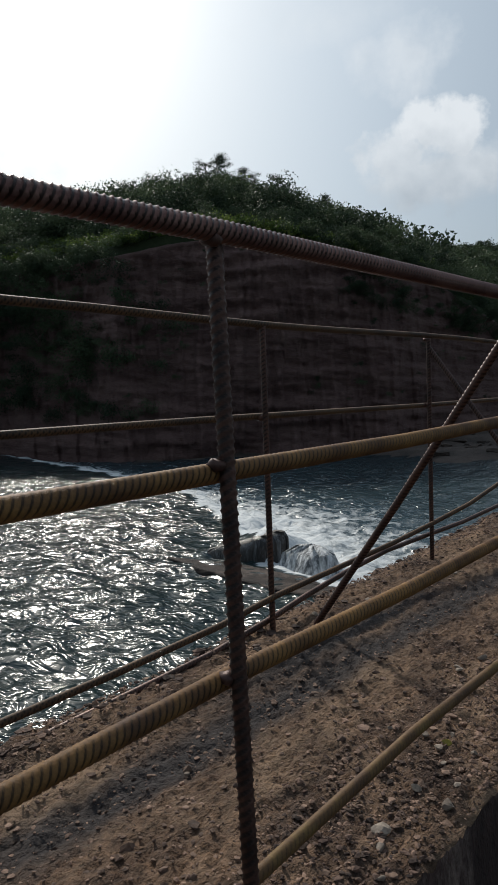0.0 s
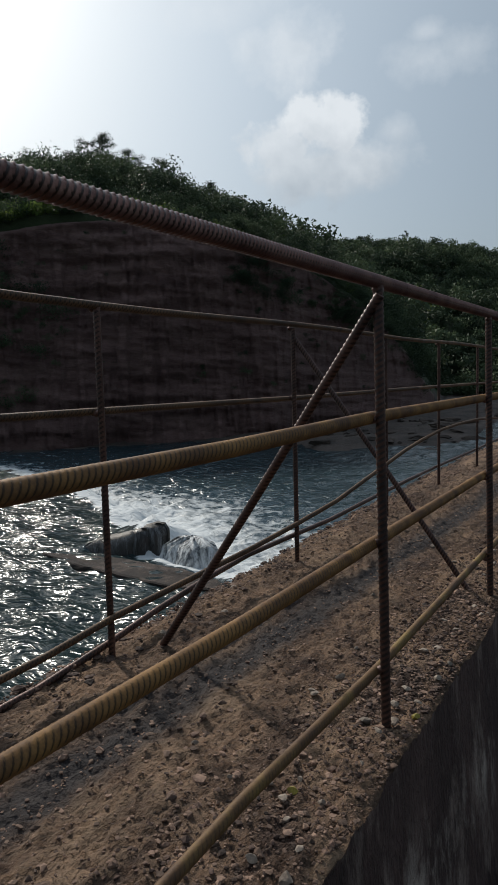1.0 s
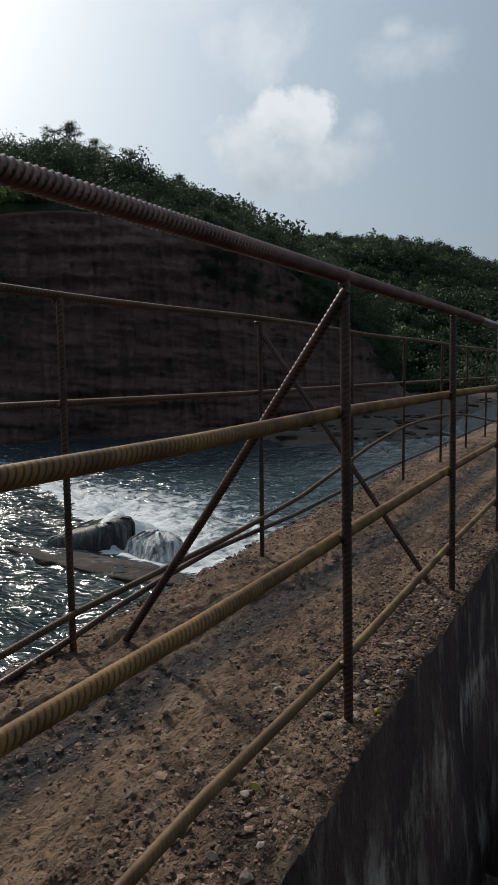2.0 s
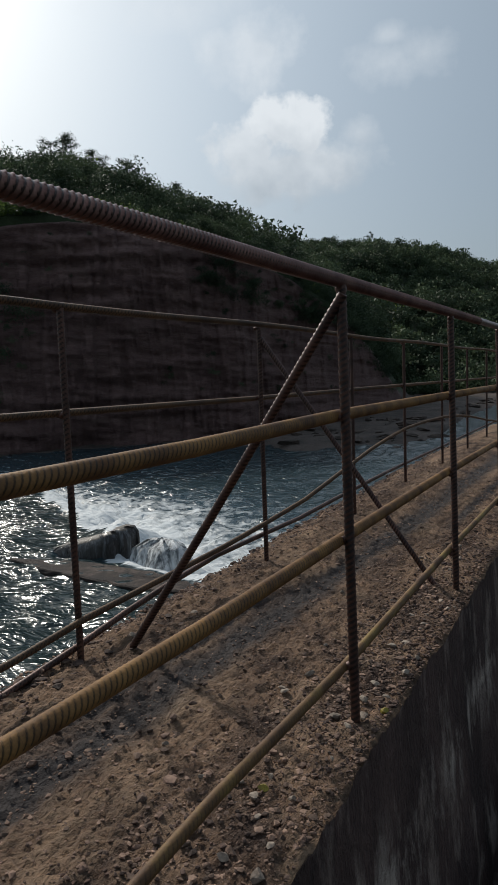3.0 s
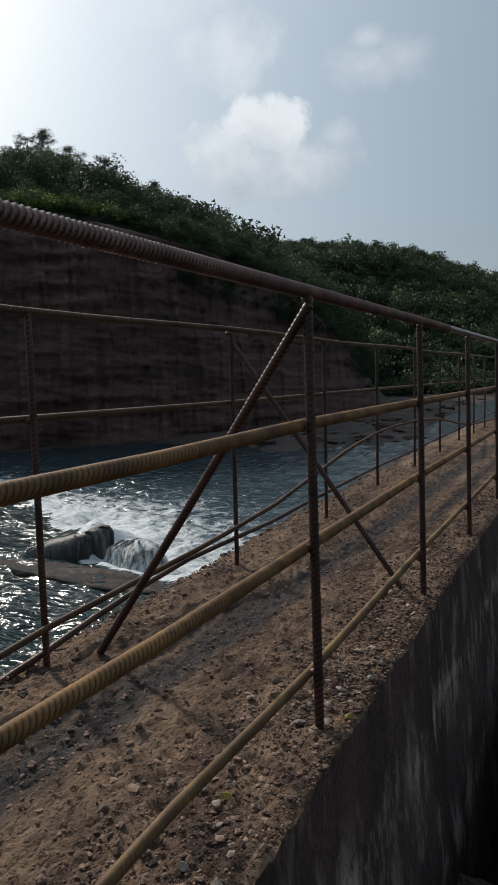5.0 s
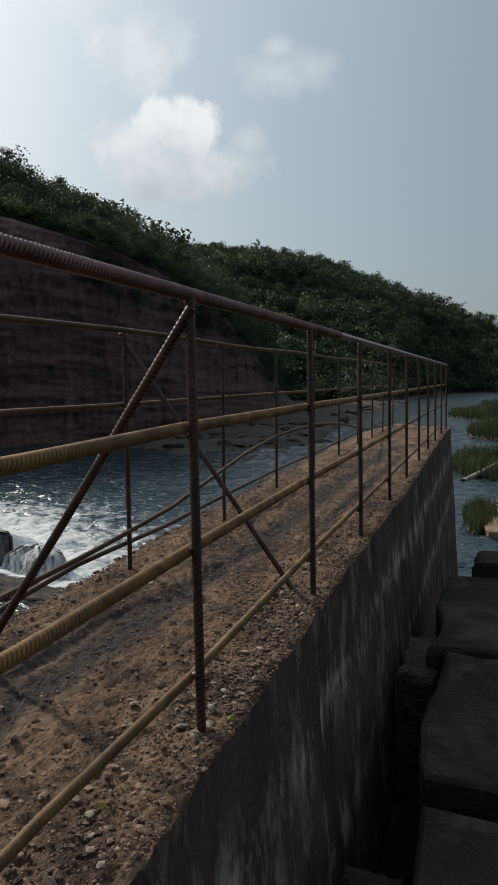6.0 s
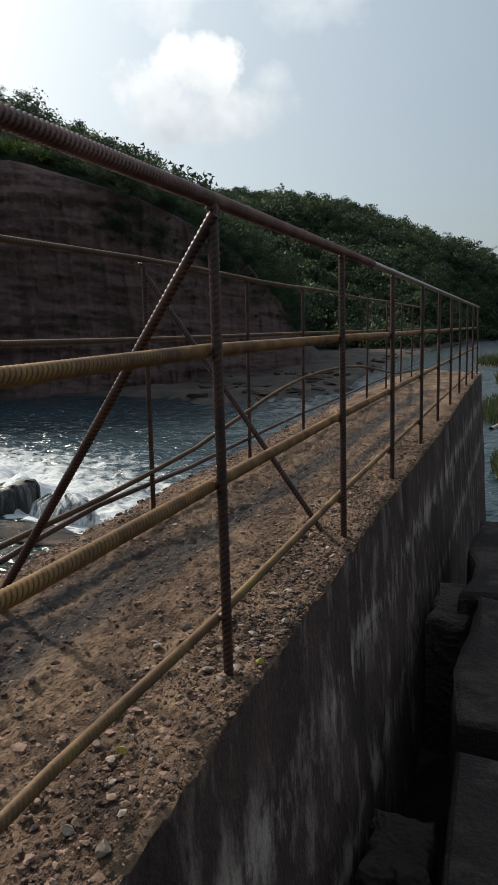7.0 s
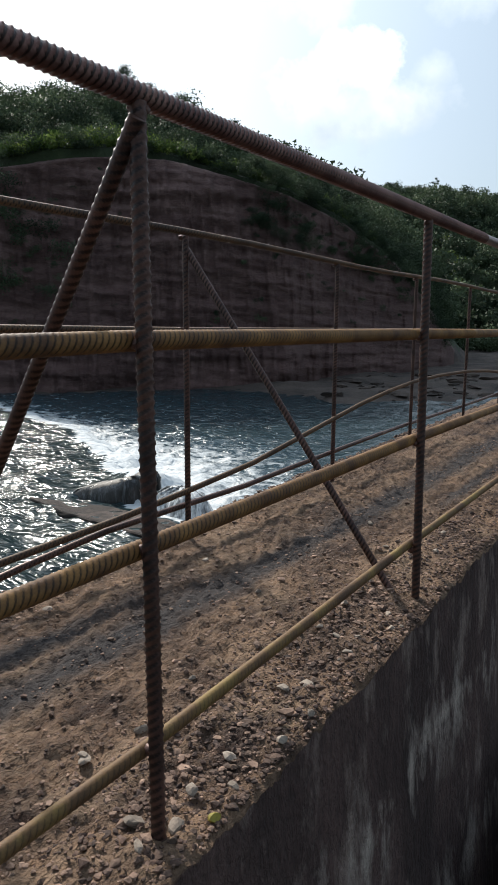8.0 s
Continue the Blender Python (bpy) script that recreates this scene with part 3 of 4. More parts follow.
def slab(name, outline, top, thick, mat, seed, tilt=(0, 0), rounding=.06, uneven=.03):
    """A block with an uneven rounded outline and a gently uneven top."""
    r = np.random.default_rng(seed)
    pts = np.array(outline, float)
    n = len(pts)
    ring = []
    for k in range(n):
        for f in np.linspace(0, 1, 6, endpoint=False):
            ring.append(pts[k] * (1 - f) + pts[(k + 1) % n] * f)
    ring = np.array(ring)
    c = ring.mean(0)
    ring = ring + r.normal(0, uneven, ring.shape)
    layers = []
    for inset, z in ((.0, -thick), (0, -thick * .5), (0, -rounding), (rounding * .35, -rounding * .3), (rounding, 0)):
        away = ring - c
        length = np.linalg.norm(away, axis=1)[:, None]
        p = c + away * (1 - inset / length) + (r.normal(0, uneven * .5, ring.shape) if inset == 0 else 0)
        zz = top + z + (p - c) @ np.array(tilt)
        layers.append(np.column_stack([p, zz]))
    for f in (.66, .33):
        p = c + (layers[4][:, :2] - c) * f
        layers.append(np.column_stack([p, top + (p - c) @ np.array(tilt) + r.normal(0, uneven * .25, len(p)) * (uneven > .03)]))
    m, V = len(ring), np.vstack(layers + [[[*c, top]]])
    F = []
    for a in range(len(layers) - 1):
        for k in range(m):
            F.append((a * m + k, a * m + (k + 1) % m, (a + 1) * m + (k + 1) % m, (a + 1) * m + k))
    last = (len(layers) - 1) * m
    F += [(last + k, last + (k + 1) % m, len(V) - 1) for k in range(m)]
    me = bpy.data.meshes.new(name)
    me.from_pydata(V.tolist(), [], F)
    me.polygons.foreach_set("use_smooth", np.full(len(me.polygons), rounding > .2 or uneven > .05))
    me.materials.append(mat)
    return me


WEIR_TILT = tuple(slab_dir * .28)
outline = np.array([(-9.42, 12.42), (-9.35, 12.85), (-9.9, 13.4), (-11.2, 13.1), (-11.75, 12.1), (-11.3, 11.92), (-10.6, 12.02), (-9.8, 12.15)])
weir_me = slab("weir_slab", outline, -2.30 - float((SLAB_K - outline.mean(0)) @ np.array(WEIR_TILT)), 1.5, WETROCK, 3, WEIR_TILT, .26, .03)
weir_me.materials.append(FALLS)
weir_me.polygons.foreach_set("material_index", np.array([0 if p.normal.z > .75 else 1 for p in weir_me.polygons], np.int32))
tagged(new("weir_slab", weir_me), "dark wet rock slab of the weir with water sheeting over it", "rock")
tagged(new("fall_rock", slab("fall_rock", [(-7.35, 11.85), (-7.6, 12.5), (-8.3, 12.9), (-9.0, 12.9), (-9.40, 12.4), (-8.9, 11.95), (-8.0, 11.72)], -2.44, 1.3, SPILL, 6, (.10, .0), .62, .05)),
       "rounded dark rock with white water falling over it", "rock")
tagged(new("rock_shelf", slab("rock_shelf", [(-6.0, 10.45), (-6.72, 10.98), (-7.8, 11.35), (-9.16, 11.54), (-10.41, 11.45), (-11.9, 11.12), (-10.43, 10.72), (-9.05, 10.50), (-7.54, 10.29)], -2.865, 1.1, SLABROCK, 5, (.0, 0), .08, .03)),
       "low brown wet rock shelf at the waterline", "rock")

# ---- land all round: cliff, wooded hills, gravel flats ----
AZ_T = [-180, -112, -56, -28, -7.5, -4, 0, 3, 7, 9.7, 13.6, 16, 19, 22, 25.7, 27.6, 34, 42, 51, 60, 74, 112, 180]
SHORE = [80, 70, 60, 90, 150, 200, 210, 210, 120, 84, 47, 43, 43, 42, 40, 45, 50, 51, 50, 60, 80, 80, 80]
CL_AZ = [16, 17.2, 18.5, 21.2, 25.2, 29.8, 34.4, 38.9, 43.3, 47.5, 52, 60, 75]
CL_EL = [-2.5, -.6, 1.8, 5.3, 8.5, 10.9, 12.2, 13.3, 13.6, 13.3, 12.3, 11, 10.5]
CL_R = [82, 78, 74, 68, 61, 54, 53, 53, 52.5, 52, 52, 60, 80]
RA_AZ = [-180, 14, 16, 18, 20.5, 24.9, 27.4, 29.7, 32, 34.3, 37, 38.7, 40.9, 43, 45, 48.6, 51.4, 55, 60, 75, 112, 180]
RA_EL = [-2, -2, -1.5, 1, 5.0, 9.3, 10.6, 11.3, 12.2, 13.2, 14.4, 15.5, 16.4, 16.9, 16.8, 16.5, 15.9, 15.7, 15.3, 13, 6, 3]
RB_AZ = [-180, -56, -18, -6.5, -4, -2.2, 0, 2.2, 5.8, 9.4, 13, 16.6, 21, 25, 29, 37, 56, 180]
RB_EL = [3, 3, .5, .2, 1.0, 2.5, 4.0, 5.2, 6.7, 8.0, 9.5, 10.25, 10.8, 11.1, 10.9, 8.5, 4, 3]
EYE_AT = np.array([.62, .46])
BASE_AZ, BASE_R = [-180, -20, -4, 3, 8, 30, 60, 180], [150, 200, 215, 215, 135, 118, 125, 150]
tan_of = lambda table_az, table_el, az: np.tan(np.radians(np.interp(az, table_az, table_el)))


def land(r, az):
    """Height of the land at a distance and a bearing from the bridge's start."""
    shore = np.interp(az, AZ_T, SHORE)
    x, y = EYE_AT[0] - r * np.sin(np.radians(az)), EYE_AT[1] + r * np.cos(np.radians(az))
    lump = rough_field(x, y, .02, 31, 4)
    small = rough_field(x, y, .11, 32, 4)
    flat = -3.54 + np.clip((r - shore) / 3.0, -1, 1) * .35 + .30 * small * np.clip((r - shore) / 6, 0, 1) + np.clip((r - shore) / 60, 0, 1) * .6
    inside = (az > 16) & (az < 96)
    rc = np.interp(az, CL_AZ, CL_R)
    cliff_top = .88 + (rc + 3.0) * tan_of(CL_AZ, CL_EL, az)
    ridge_r = np.interp(az, [16, 28, 75, 180], [130, 120, 118, 200])
    ridge_z = .88 + ridge_r * tan_of(RA_AZ, RA_EL, az)
    f = np.clip((r - rc - 3.0) / (ridge_r - rc - 3.0), 0, 1.35)
    hill_a = cliff_top + (ridge_z - cliff_top) * np.where(f <= 1, f ** .95, 1 - 1.4 * (f - 1)) + 1.5 * lump * np.clip(f * 3, 0, 1) * np.clip((1 - f) * 4, 0.1, 1)
    fade = np.clip((r - 165) / 60, 0, 1)
    hill_a = np.where(inside & (r > rc + 3.6), hill_a * (1 - fade) - 5 * fade, -99)
    base_b = np.interp(az, BASE_AZ, BASE_R)
    rb = np.interp(az, [-180, -4, 5, 30, 180], [260, 330, 300, 250, 260])
    g = np.clip((r - base_b) / (rb - base_b), 0, 1.6)
    zb = .88 + rb * tan_of(RB_AZ, RB_EL, az)
    hill_b = -3.2 + (zb + 3.2) * np.where(g <= 1, g * (1.25 - .25 * g), 1 - .9 * (g - 1)) + 3.0 * lump * np.clip(g * 2, 0, 1) * np.clip((1 - g) * 4, .08, 1)
    hill_b = np.where(g > 0, hill_b, -99)
    far = np.clip((r - 500) / 200, 0, 1)
    return np.maximum(np.maximum(flat, hill_a), hill_b * (1 - far) - 3 * far)


az_l = np.concatenate([np.arange(-180, -12, 3.0), np.arange(-12, 69, .42), np.arange(69, 180.1, 3.0)])
r_l = np.concatenate([np.arange(34, 88, .8), np.arange(88, 130, 1.3), np.arange(130, 350, 4.5), np.geomspace(355, 4200, 22)])
RR, AA = np.meshgrid(r_l, az_l, indexing="ij")
ZZ = land(RR, AA)
XX, YY = EYE_AT[0] - RR * np.sin(np.radians(AA)), EYE_AT[1] + RR * np.cos(np.radians(AA))
land_me = mesh_of("ground", np.stack([XX, YY, ZZ], -1).reshape(-1, 3), grid_faces(len(r_l), len(az_l))[:, ::-1], BANK, True)
land_me.materials.append(SCRUB)
fz = grid_faces(len(r_l), len(az_l))
high = (ZZ.reshape(-1)[fz].mean(1) > -1.4) | (RR.reshape(-1)[fz].mean(1) > 225)
land_me.polygons.foreach_set("material_index", high.astype(np.int32))
tagged(new("ground", land_me), "gravel flats and scrub-covered hillsides round the river", "ground", kind="structure")

# the cliff, layered and cracked
ca = np.arange(16.5, 73, .085)
cv = np.linspace(0, 1, 130)
CA, CV = np.meshgrid(ca, cv, indexing="ij")
rc = np.interp(CA, CL_AZ, CL_R)
top = .88 + (rc + 3.0) * tan_of(CL_AZ, CL_EL, CA) + .25
zb0 = -4.4
CZ = zb0 + (top - zb0) * CV
arc = CA * .95
ledge = rough_field(arc * .25, CZ * 1.2, .35, 41, 4)
strata = np.sin(CZ * 5.2 + 1.2 * rough_field(arc, CZ * .3, .12, 42, 2)) * .5 + np.sin(CZ * 11 + 2 * rough_field(arc, CZ * .3, .2, 43, 2)) * .25
cracks = np.clip(rough_field(arc, CZ * .15, .55, 44, 4), -.2, .6)
push = .5 * ledge + .13 * strata + .6 * cracks + 1.3 * rough_field(arc, CZ * .2, .06, 45, 3)
CR = rc + 2.6 * CV + 2.6 * np.clip((CV - .96) / .04, 0, 1) - push * np.clip((1.02 - CV) * 8, 0, 1) * np.clip(CV * 14 + .3, 0, 1)
cliff_me = mesh_of("cliff", np.stack([EYE_AT[0] - CR * np.sin(np.radians(CA)), EYE_AT[1] + CR * np.cos(np.radians(CA)), CZ], -1).reshape(-1, 3), grid_faces(len(ca), 130), CLIFF, True)
tagged(new("cliff", cliff_me), "dark red-brown layered rock cliff across the river", "cliff", kind="structure")

# pale ranges in the distance
for dist, azs, els in ((900, [-40, -20, -8, -4, -1, 3, 8], [3, 2.6, 2.4, 2.6, 3.6, 4.2, 4]), (1500, [-60, -25, -12, -6, -2, 4, 10], [3.5, 4.5, 4.4, 5.0, 4.6, 4.2, 4])):
    a = np.linspace(azs[0], azs[-1], 160)
    e = np.interp(a, azs, els) + .12 * rough_field(a, 0 * a, .15, int(dist), 4)
    rows = []
    for f, back in ((0, 0), (.6, 60), (1, 140), (.4, 330)):
        rr = dist + back
        rows.append(np.stack([EYE_AT[0] - rr * np.sin(np.radians(a)), EYE_AT[1] + rr * np.cos(np.radians(a)), -4 + f * (rr * np.tan(np.radians(e)) + 4)], -1))
    tagged(new("backdrop", mesh_of("backdrop", np.stack(rows).reshape(-1, 3), grid_faces(4, 160)[:, ::-1], HAZE, True)), "pale hazy mountain range far away", "mountains", kind="structure")

# ---- plants ----
def leaf_cloud(n, blobs, size, r, inner=.3, outer=.97):
    """Leaf sprays through the outer part of several blobs (x, y, z, radius, flatness), with the crown's rounded normals."""
    weights = np.array([b[3] ** 2 for b in blobs])
    pick = r.choice(len(blobs), n, p=weights / weights.sum())
    B = np.array(blobs)[pick]
    v = r.normal(size=(n, 3))
    v /= np.linalg.norm(v, axis=1)[:, None]
    rad = r.uniform(inner, outer, n)[:, None]
    c = B[:, :3] + v * rad * B[:, 3:4] * np.column_stack([np.ones(n), np.ones(n), B[:, 4]])
    a = r.normal(size=(n, 3))
    a /= np.linalg.norm(a, axis=1)[:, None]
    b = np.cross(a, r.normal(size=(n, 3)))
    b /= np.linalg.norm(b, axis=1)[:, None]
    s = size * r.uniform(.45, .95, n)[:, None]
    tri = np.stack([c - a * s, c + b * s * 1.3, c + a * s * .6], 1)
    back = (np.cross(tri[:, 1] - tri[:, 0], tri[:, 2] - tri[:, 0]) * v).sum(1) < 0
    tri[back] = tri[back][:, ::-1]
    face = np.cross(tri[:, 1] - tri[:, 0], tri[:, 2] - tri[:, 0])
    face /= np.linalg.norm(face, axis=1)[:, None] + 1e-9
    return tri.reshape(-1, 3), np.repeat(v * .8 + face * .35, 3, axis=0)


def bush_kinds(count, leaves, size, seed):
    out = []
    r = np.random.default_rng(seed)
    for _ in range(count):
        blobs = []
        for _ in range(r.integers(3, 6)):
            blobs.append((*r.uniform(-.55, .55, 2), r.uniform(.3, .85), r.uniform(.32, .55), r.uniform(.6, .95)))
        out.append(np.hstack(leaf_cloud(leaves, blobs, size, r)))
    return out


def scatter(kinds, places, sizes, heights, seed):
    r = np.random.default_rng(seed)
    chunks, tints = [], []
    for p, s, h in zip(places, sizes, heights):
        k = kinds[r.integers(len(kinds))]
        a = r.uniform(0, 2 * np.pi)
        c, sn = np.cos(a), np.sin(a)
        chunks.append(np.column_stack([(k[:, 0] * c - k[:, 1] * sn) * s + p[0], (k[:, 0] * sn + k[:, 1] * c) * s + p[1], k[:, 2] * h + p[2],
                                       k[:, 3] * c - k[:, 4] * sn, k[:, 3] * sn + k[:, 4] * c, k[:, 5] + .15]))
        tints.append(np.full(len(k), r.uniform(0, 1)))
    return np.vstack(chunks), np.concatenate(tints)


def round_normals(me, normals):
    way = normals / (np.linalg.norm(normals, axis=1)[:, None] + 1e-9)
    own = me.attributes.new("custom_normal", "FLOAT_VECTOR", "POINT")
    own.data.foreach_set("vector", way.astype(np.float32).ravel())


def stuff(name, verts, mat, label, category, corners=3):
    verts, tints = verts
    me = mesh_of(name, verts[:, :3], np.arange(len(verts)).reshape(-1, corners), mat, verts.shape[1] == 6)
    if verts.shape[1] == 6:
        round_normals(me, verts[:, 3:])
    own = me.attributes.new("tint", "FLOAT", "POINT")
    own.data.foreach_set("value", tints.astype(np.float32))
    ob = new(name, me)
    return tagged(ob, label, category, kind="stuff")


def polar(az, r):
    return EYE_AT[0] - r * np.sin(np.radians(az)), EYE_AT[1] + r * np.cos(np.radians(az))


# wooded slope above the cliff
r1 = np.random.default_rng(51)
kinds_a = bush_kinds(8, 640, .058, 52)
az = r1.uniform(17.5, 68, 1500)
rc_here = np.interp(az, CL_AZ, CL_R)
f = r1.uniform(0, 1, 1500) ** 1.1
dist = rc_here + 4.2 + f * (121 - rc_here - 4.2)
px, py = polar(az, dist)
pz = land(dist, az)
size = r1.uniform(1.7, 3.9, 1500) * np.where(f < .12, .6, np.where(f > .8, .45, 1))
keep = pz > -1.0
woods_a = scatter(kinds_a, np.column_stack([px, py, pz - .3])[keep], size[keep], (size * r1.uniform(.6, 1.05, 1500))[keep], 53)
stuff("hillside_scrub", woods_a, LEAF, "dense dark green scrub covering the hillside above the cliff", "woodland")

# wooded far hill
kinds_b = bush_kinds(8, 260, .098, 54)
n = 2700
az = r1.uniform(-10, 33, n)
base_b = np.interp(az, BASE_AZ, BASE_R)
rb = np.interp(az, [-180, -4, 5, 30, 180], [260, 330, 300, 250, 260])
f = r1.uniform(-.05, 1.02, n)
dist = base_b + f * (rb - base_b)
px, py = polar(az, dist)
pz = land(dist, az)
size = r1.uniform(3.0, 6.5, n) * np.where(f > .85, .6, 1)
stuff("far_woods", scatter(kinds_b, np.column_stack([px, py, pz - .5]), size, size * r1.uniform(.65, 1.1, n), 55), LEAF, "dark green wood covering the far hillside", "woodland")
# pale sunlit crowns
n = 46
az = np.concatenate([r1.normal(17.8, 1.4, 30), r1.normal(36, 2.5, 16)])
dist = np.concatenate([r1.uniform(150, 200, 30), r1.uniform(88, 108, 16)])
px, py = polar(az, dist)
size = r1.uniform(2.0, 3.8, n)
stuff("pale_crowns", scatter(kinds_b, np.column_stack([px, py, land(dist, az) - .2]), size, size, 56), LEAF_PALE, "pale green crowns among the darker wood", "woodland")

# grass and low shrubs along the cliff's lip and down its gentler end
n = 700
az = np.concatenate([r1.uniform(36, 60, 520), r1.uniform(23, 36, 180)])
rc_here = np.interp(az, CL_AZ, CL_R)
dist = rc_here + r1.uniform(4.0, 11.0, n)
px, py = polar(az, dist)
size = r1.uniform(.5, 1.1, n)
stuff("lip_grass", scatter(bush_kinds(5, 70, .17, 57), np.column_stack([px, py, land(dist, az) - .1]), size, size * 1.1, 58), LEAF_PALE, "bright green grass along the lip of the cliff", "grass")
n = 330
az = np.concatenate([52 + 18 * r1.uniform(0, 1, 250) ** .8 - 6 * r1.uniform(0, 1, 250) ** 3, r1.uniform(18, 52, 80), r1.uniform(17, 33, 170)])
v = np.concatenate([1 - .75 * r1.uniform(0, 1, 250) ** 1.4, r1.uniform(.3, .97, 80), 1.06 - .3 * r1.uniform(0, 1, 170) ** 2])
rc_here = np.interp(az, CL_AZ, CL_R)
top_here = .88 + (rc_here + 3.0) * tan_of(CL_AZ, CL_EL, az)
px, py = polar(az, rc_here + 2.6 * v - .5)
size = np.concatenate([r1.uniform(.9, 2.2, 250), r1.uniform(.25, .7, 80), r1.uniform(.5, 1.5, 170)])
stuff("cliff_shrubs", scatter(kinds_a, np.column_stack([px, py, -4.4 + (top_here + 4.4) * v - .5]), size, size, 59), LEAF, "green shrubs clinging to the cliff face", "shrub")


def limb(path, r0, r1_, sides=6):
    P = np.array(path, float)
    n = len(P)
    rad = np.linspace(r0, r1_, n)
    t = np.gradient(P, axis=0)
    t /= np.linalg.norm(t, axis=1)[:, None]
    u = np.cross(t, [0.3, 1, .1])
    u /= np.linalg.norm(u, axis=1)[:, None]
    v = np.cross(u, t)
    th = np.linspace(0, 2 * np.pi, sides, endpoint=False)
    ring = P[:, None] + rad[:, None, None] * (np.cos(th)[None, :, None] * u[:, None] + np.sin(th)[None, :, None] * v[:, None])
    i, j = np.meshgrid(np.arange(n - 1), np.arange(sides), indexing="ij")
    a, b = (i * sides + j).ravel(), (i * sides + (j + 1) % sides).ravel()
    return ring.reshape(-1, 3), np.stack([a, b, b + sides, a + sides], 1)


def tree(az, dist, height, spread, tiers, seed, label):
    r = np.random.default_rng(seed)
    height *= 1.25
    x, y = polar(az, dist)
    z = float(land(np.array(float(dist)), np.array(float(az)))) - .3
    t = thing("tree", (x, y, z), label, "tree", "trees along the ridge")
    V, F, blobs, off = [], [], [], 0
    lean = r.uniform(-.05, .05, 2)
    trunk = [(x + lean[0] * h * height, y + lean[1] * h * height, z + h * height * .92) for h in np.linspace(0, 1, 7)]
    v, f = limb(trunk, .03 * height, .008 * height)
    V.append(v), F.append(f)
    off += len(v)
    for k in range(tiers):
        h = .38 + .60 * k / max(tiers - 1, 1)
        a = r.uniform(0, 2 * np.pi)
        reach = spread * (1.15 - .75 * (h - .38)) * r.uniform(.55, 1)
        s = np.array(trunk[0]) + (np.array(trunk[-1]) - np.array(trunk[0])) * h * .95
        e = s + np.array([np.cos(a) * reach, np.sin(a) * reach, .16 * height * r.uniform(.3, 1)])
        v, f = limb([s, s * .5 + e * .5 + [0, 0, .03 * height], e], .012 * height, .004 * height, 5)
        V.append(v), F.append(f + off)
        off += len(v)
        for q in (1.0, .6):
            blobs.append((*(s + (e - s) * q + [0, 0, .02 * height]), spread * r.uniform(.26, .42), r.uniform(.45, .7)))
    part("trunk", mesh_of("trunk", np.vstack(V), np.vstack(F), BARK, True), t, "bare grey-brown trunk and limbs")
    q, way = leaf_cloud(420 * tiers, blobs, .022 * height, r, inner=.1, outer=1.3)
    crown_me = mesh_of("crown", q, np.arange(len(q)).reshape(-1, 3), LEAF, True)
    round_normals(crown_me, way)
    part("crown", crown_me, t, "dark uneven crown with gaps")
    return t


for k, (az, dist, h, sp, tiers) in enumerate(((33.9, 119, 5.6, 2.0, 7), (33.0, 119, 3.6, 2.2, 6), (42.9, 118, 5.0, 2.6, 8), (43.8, 118, 4.2, 2.4, 7), (40.8, 118, 4.0, 2.6, 7), (40.0, 118, 3.6, 2.2, 6), (38.0, 118, 4.6, 2.3, 8),
                                              (45.4, 118, 3.0, 2.2, 6), (30.7, 119, 4.0, 1.6, 6), (29.3, 119, 3.2, 2.0, 6), (28.2, 119, 2.2, 1.8, 6), (26.4, 120, 2.0, 1.8, 5), (48.4, 118, 2.9, 2.2, 6), (50.0, 118, 2.6, 2.2, 6), (54.4, 118, 2.6, 2.0, 6),
                                              (18.5, 270, 4.6, 1.8, 6), (3.6, 305, 3.2, 3.4, 6), (2.2, 308, 3.4, 3.2, 6), (.9, 310, 3.6, 3.2, 7), (.2, 314, 4.2, 2.8, 7), (7.4, 292, 3.0, 3.4, 6), (11.6, 280, 3.0, 3.2, 6), (5.6, 300, 3.2, 3.0, 6))):
    tree(az, dist, h, sp, tiers, 100 + k, "slender tree with a tiered open crown on the ridge" if k in (0, 15) else "dark round-crowned tree standing on the wooded ridge")


# ---- stones ----
def stone_kinds(count, seed, crumb):
    bm = bmesh.new()
    if crumb:
        bmesh.ops.create_cube(bm, size=1.35)
        bmesh.ops.triangulate(bm, faces=bm.faces[:])
    else:
        bmesh.ops.create_icosphere(bm, subdivisions=1, radius=1)
    base = np.array([v.co[:] for v in bm.verts])
    faces = np.array([[v.index for v in f.verts] for f in bm.faces])
    bm.free()
    r = np.random.default_rng(seed)
    return [base * r.uniform(.62, 1.15, base.shape) + r.normal(0, .13, base.shape) for _ in range(count)], faces


CRUMBS, CHIPS = stone_kinds(16, 61, True), stone_kinds(16, 60, False)


def gravel(name, px, py, pz, sizes, mat, label, seed, kinds):
    STONES, STONE_F = kinds
    r = np.random.default_rng(seed)
    n, m = len(px), len(STONES[0])
    V = np.empty((n, m, 3))
    which = r.integers(len(STONES), size=n)
    a = r.uniform(0, 2 * np.pi, n)
    for k in range(len(STONES)):
        w = np.where(which == k)[0]
        b = STONES[k][None] * (sizes[w][:, None, None] * np.stack([r.uniform(.8, 1.3, len(w)), r.uniform(.6, 1, len(w)), r.uniform(.35, .7, len(w))], 1)[:, None, :])
        c, s = np.cos(a[w])[:, None], np.sin(a[w])[:, None]
        V[w] = np.stack([b[..., 0] * c - b[..., 1] * s + px[w][:, None], b[..., 0] * s + b[..., 1] * c + py[w][:, None], b[..., 2] + pz[w][:, None]], -1)
    F = (np.arange(n)[:, None, None] * m + STONE_F[None]).reshape(-1, 3)
    return tagged(new(name, mesh_of(name, V.reshape(-1, 3), F, mat)), label, "gravel", kind="stuff")


r2 = np.random.default_rng(62)


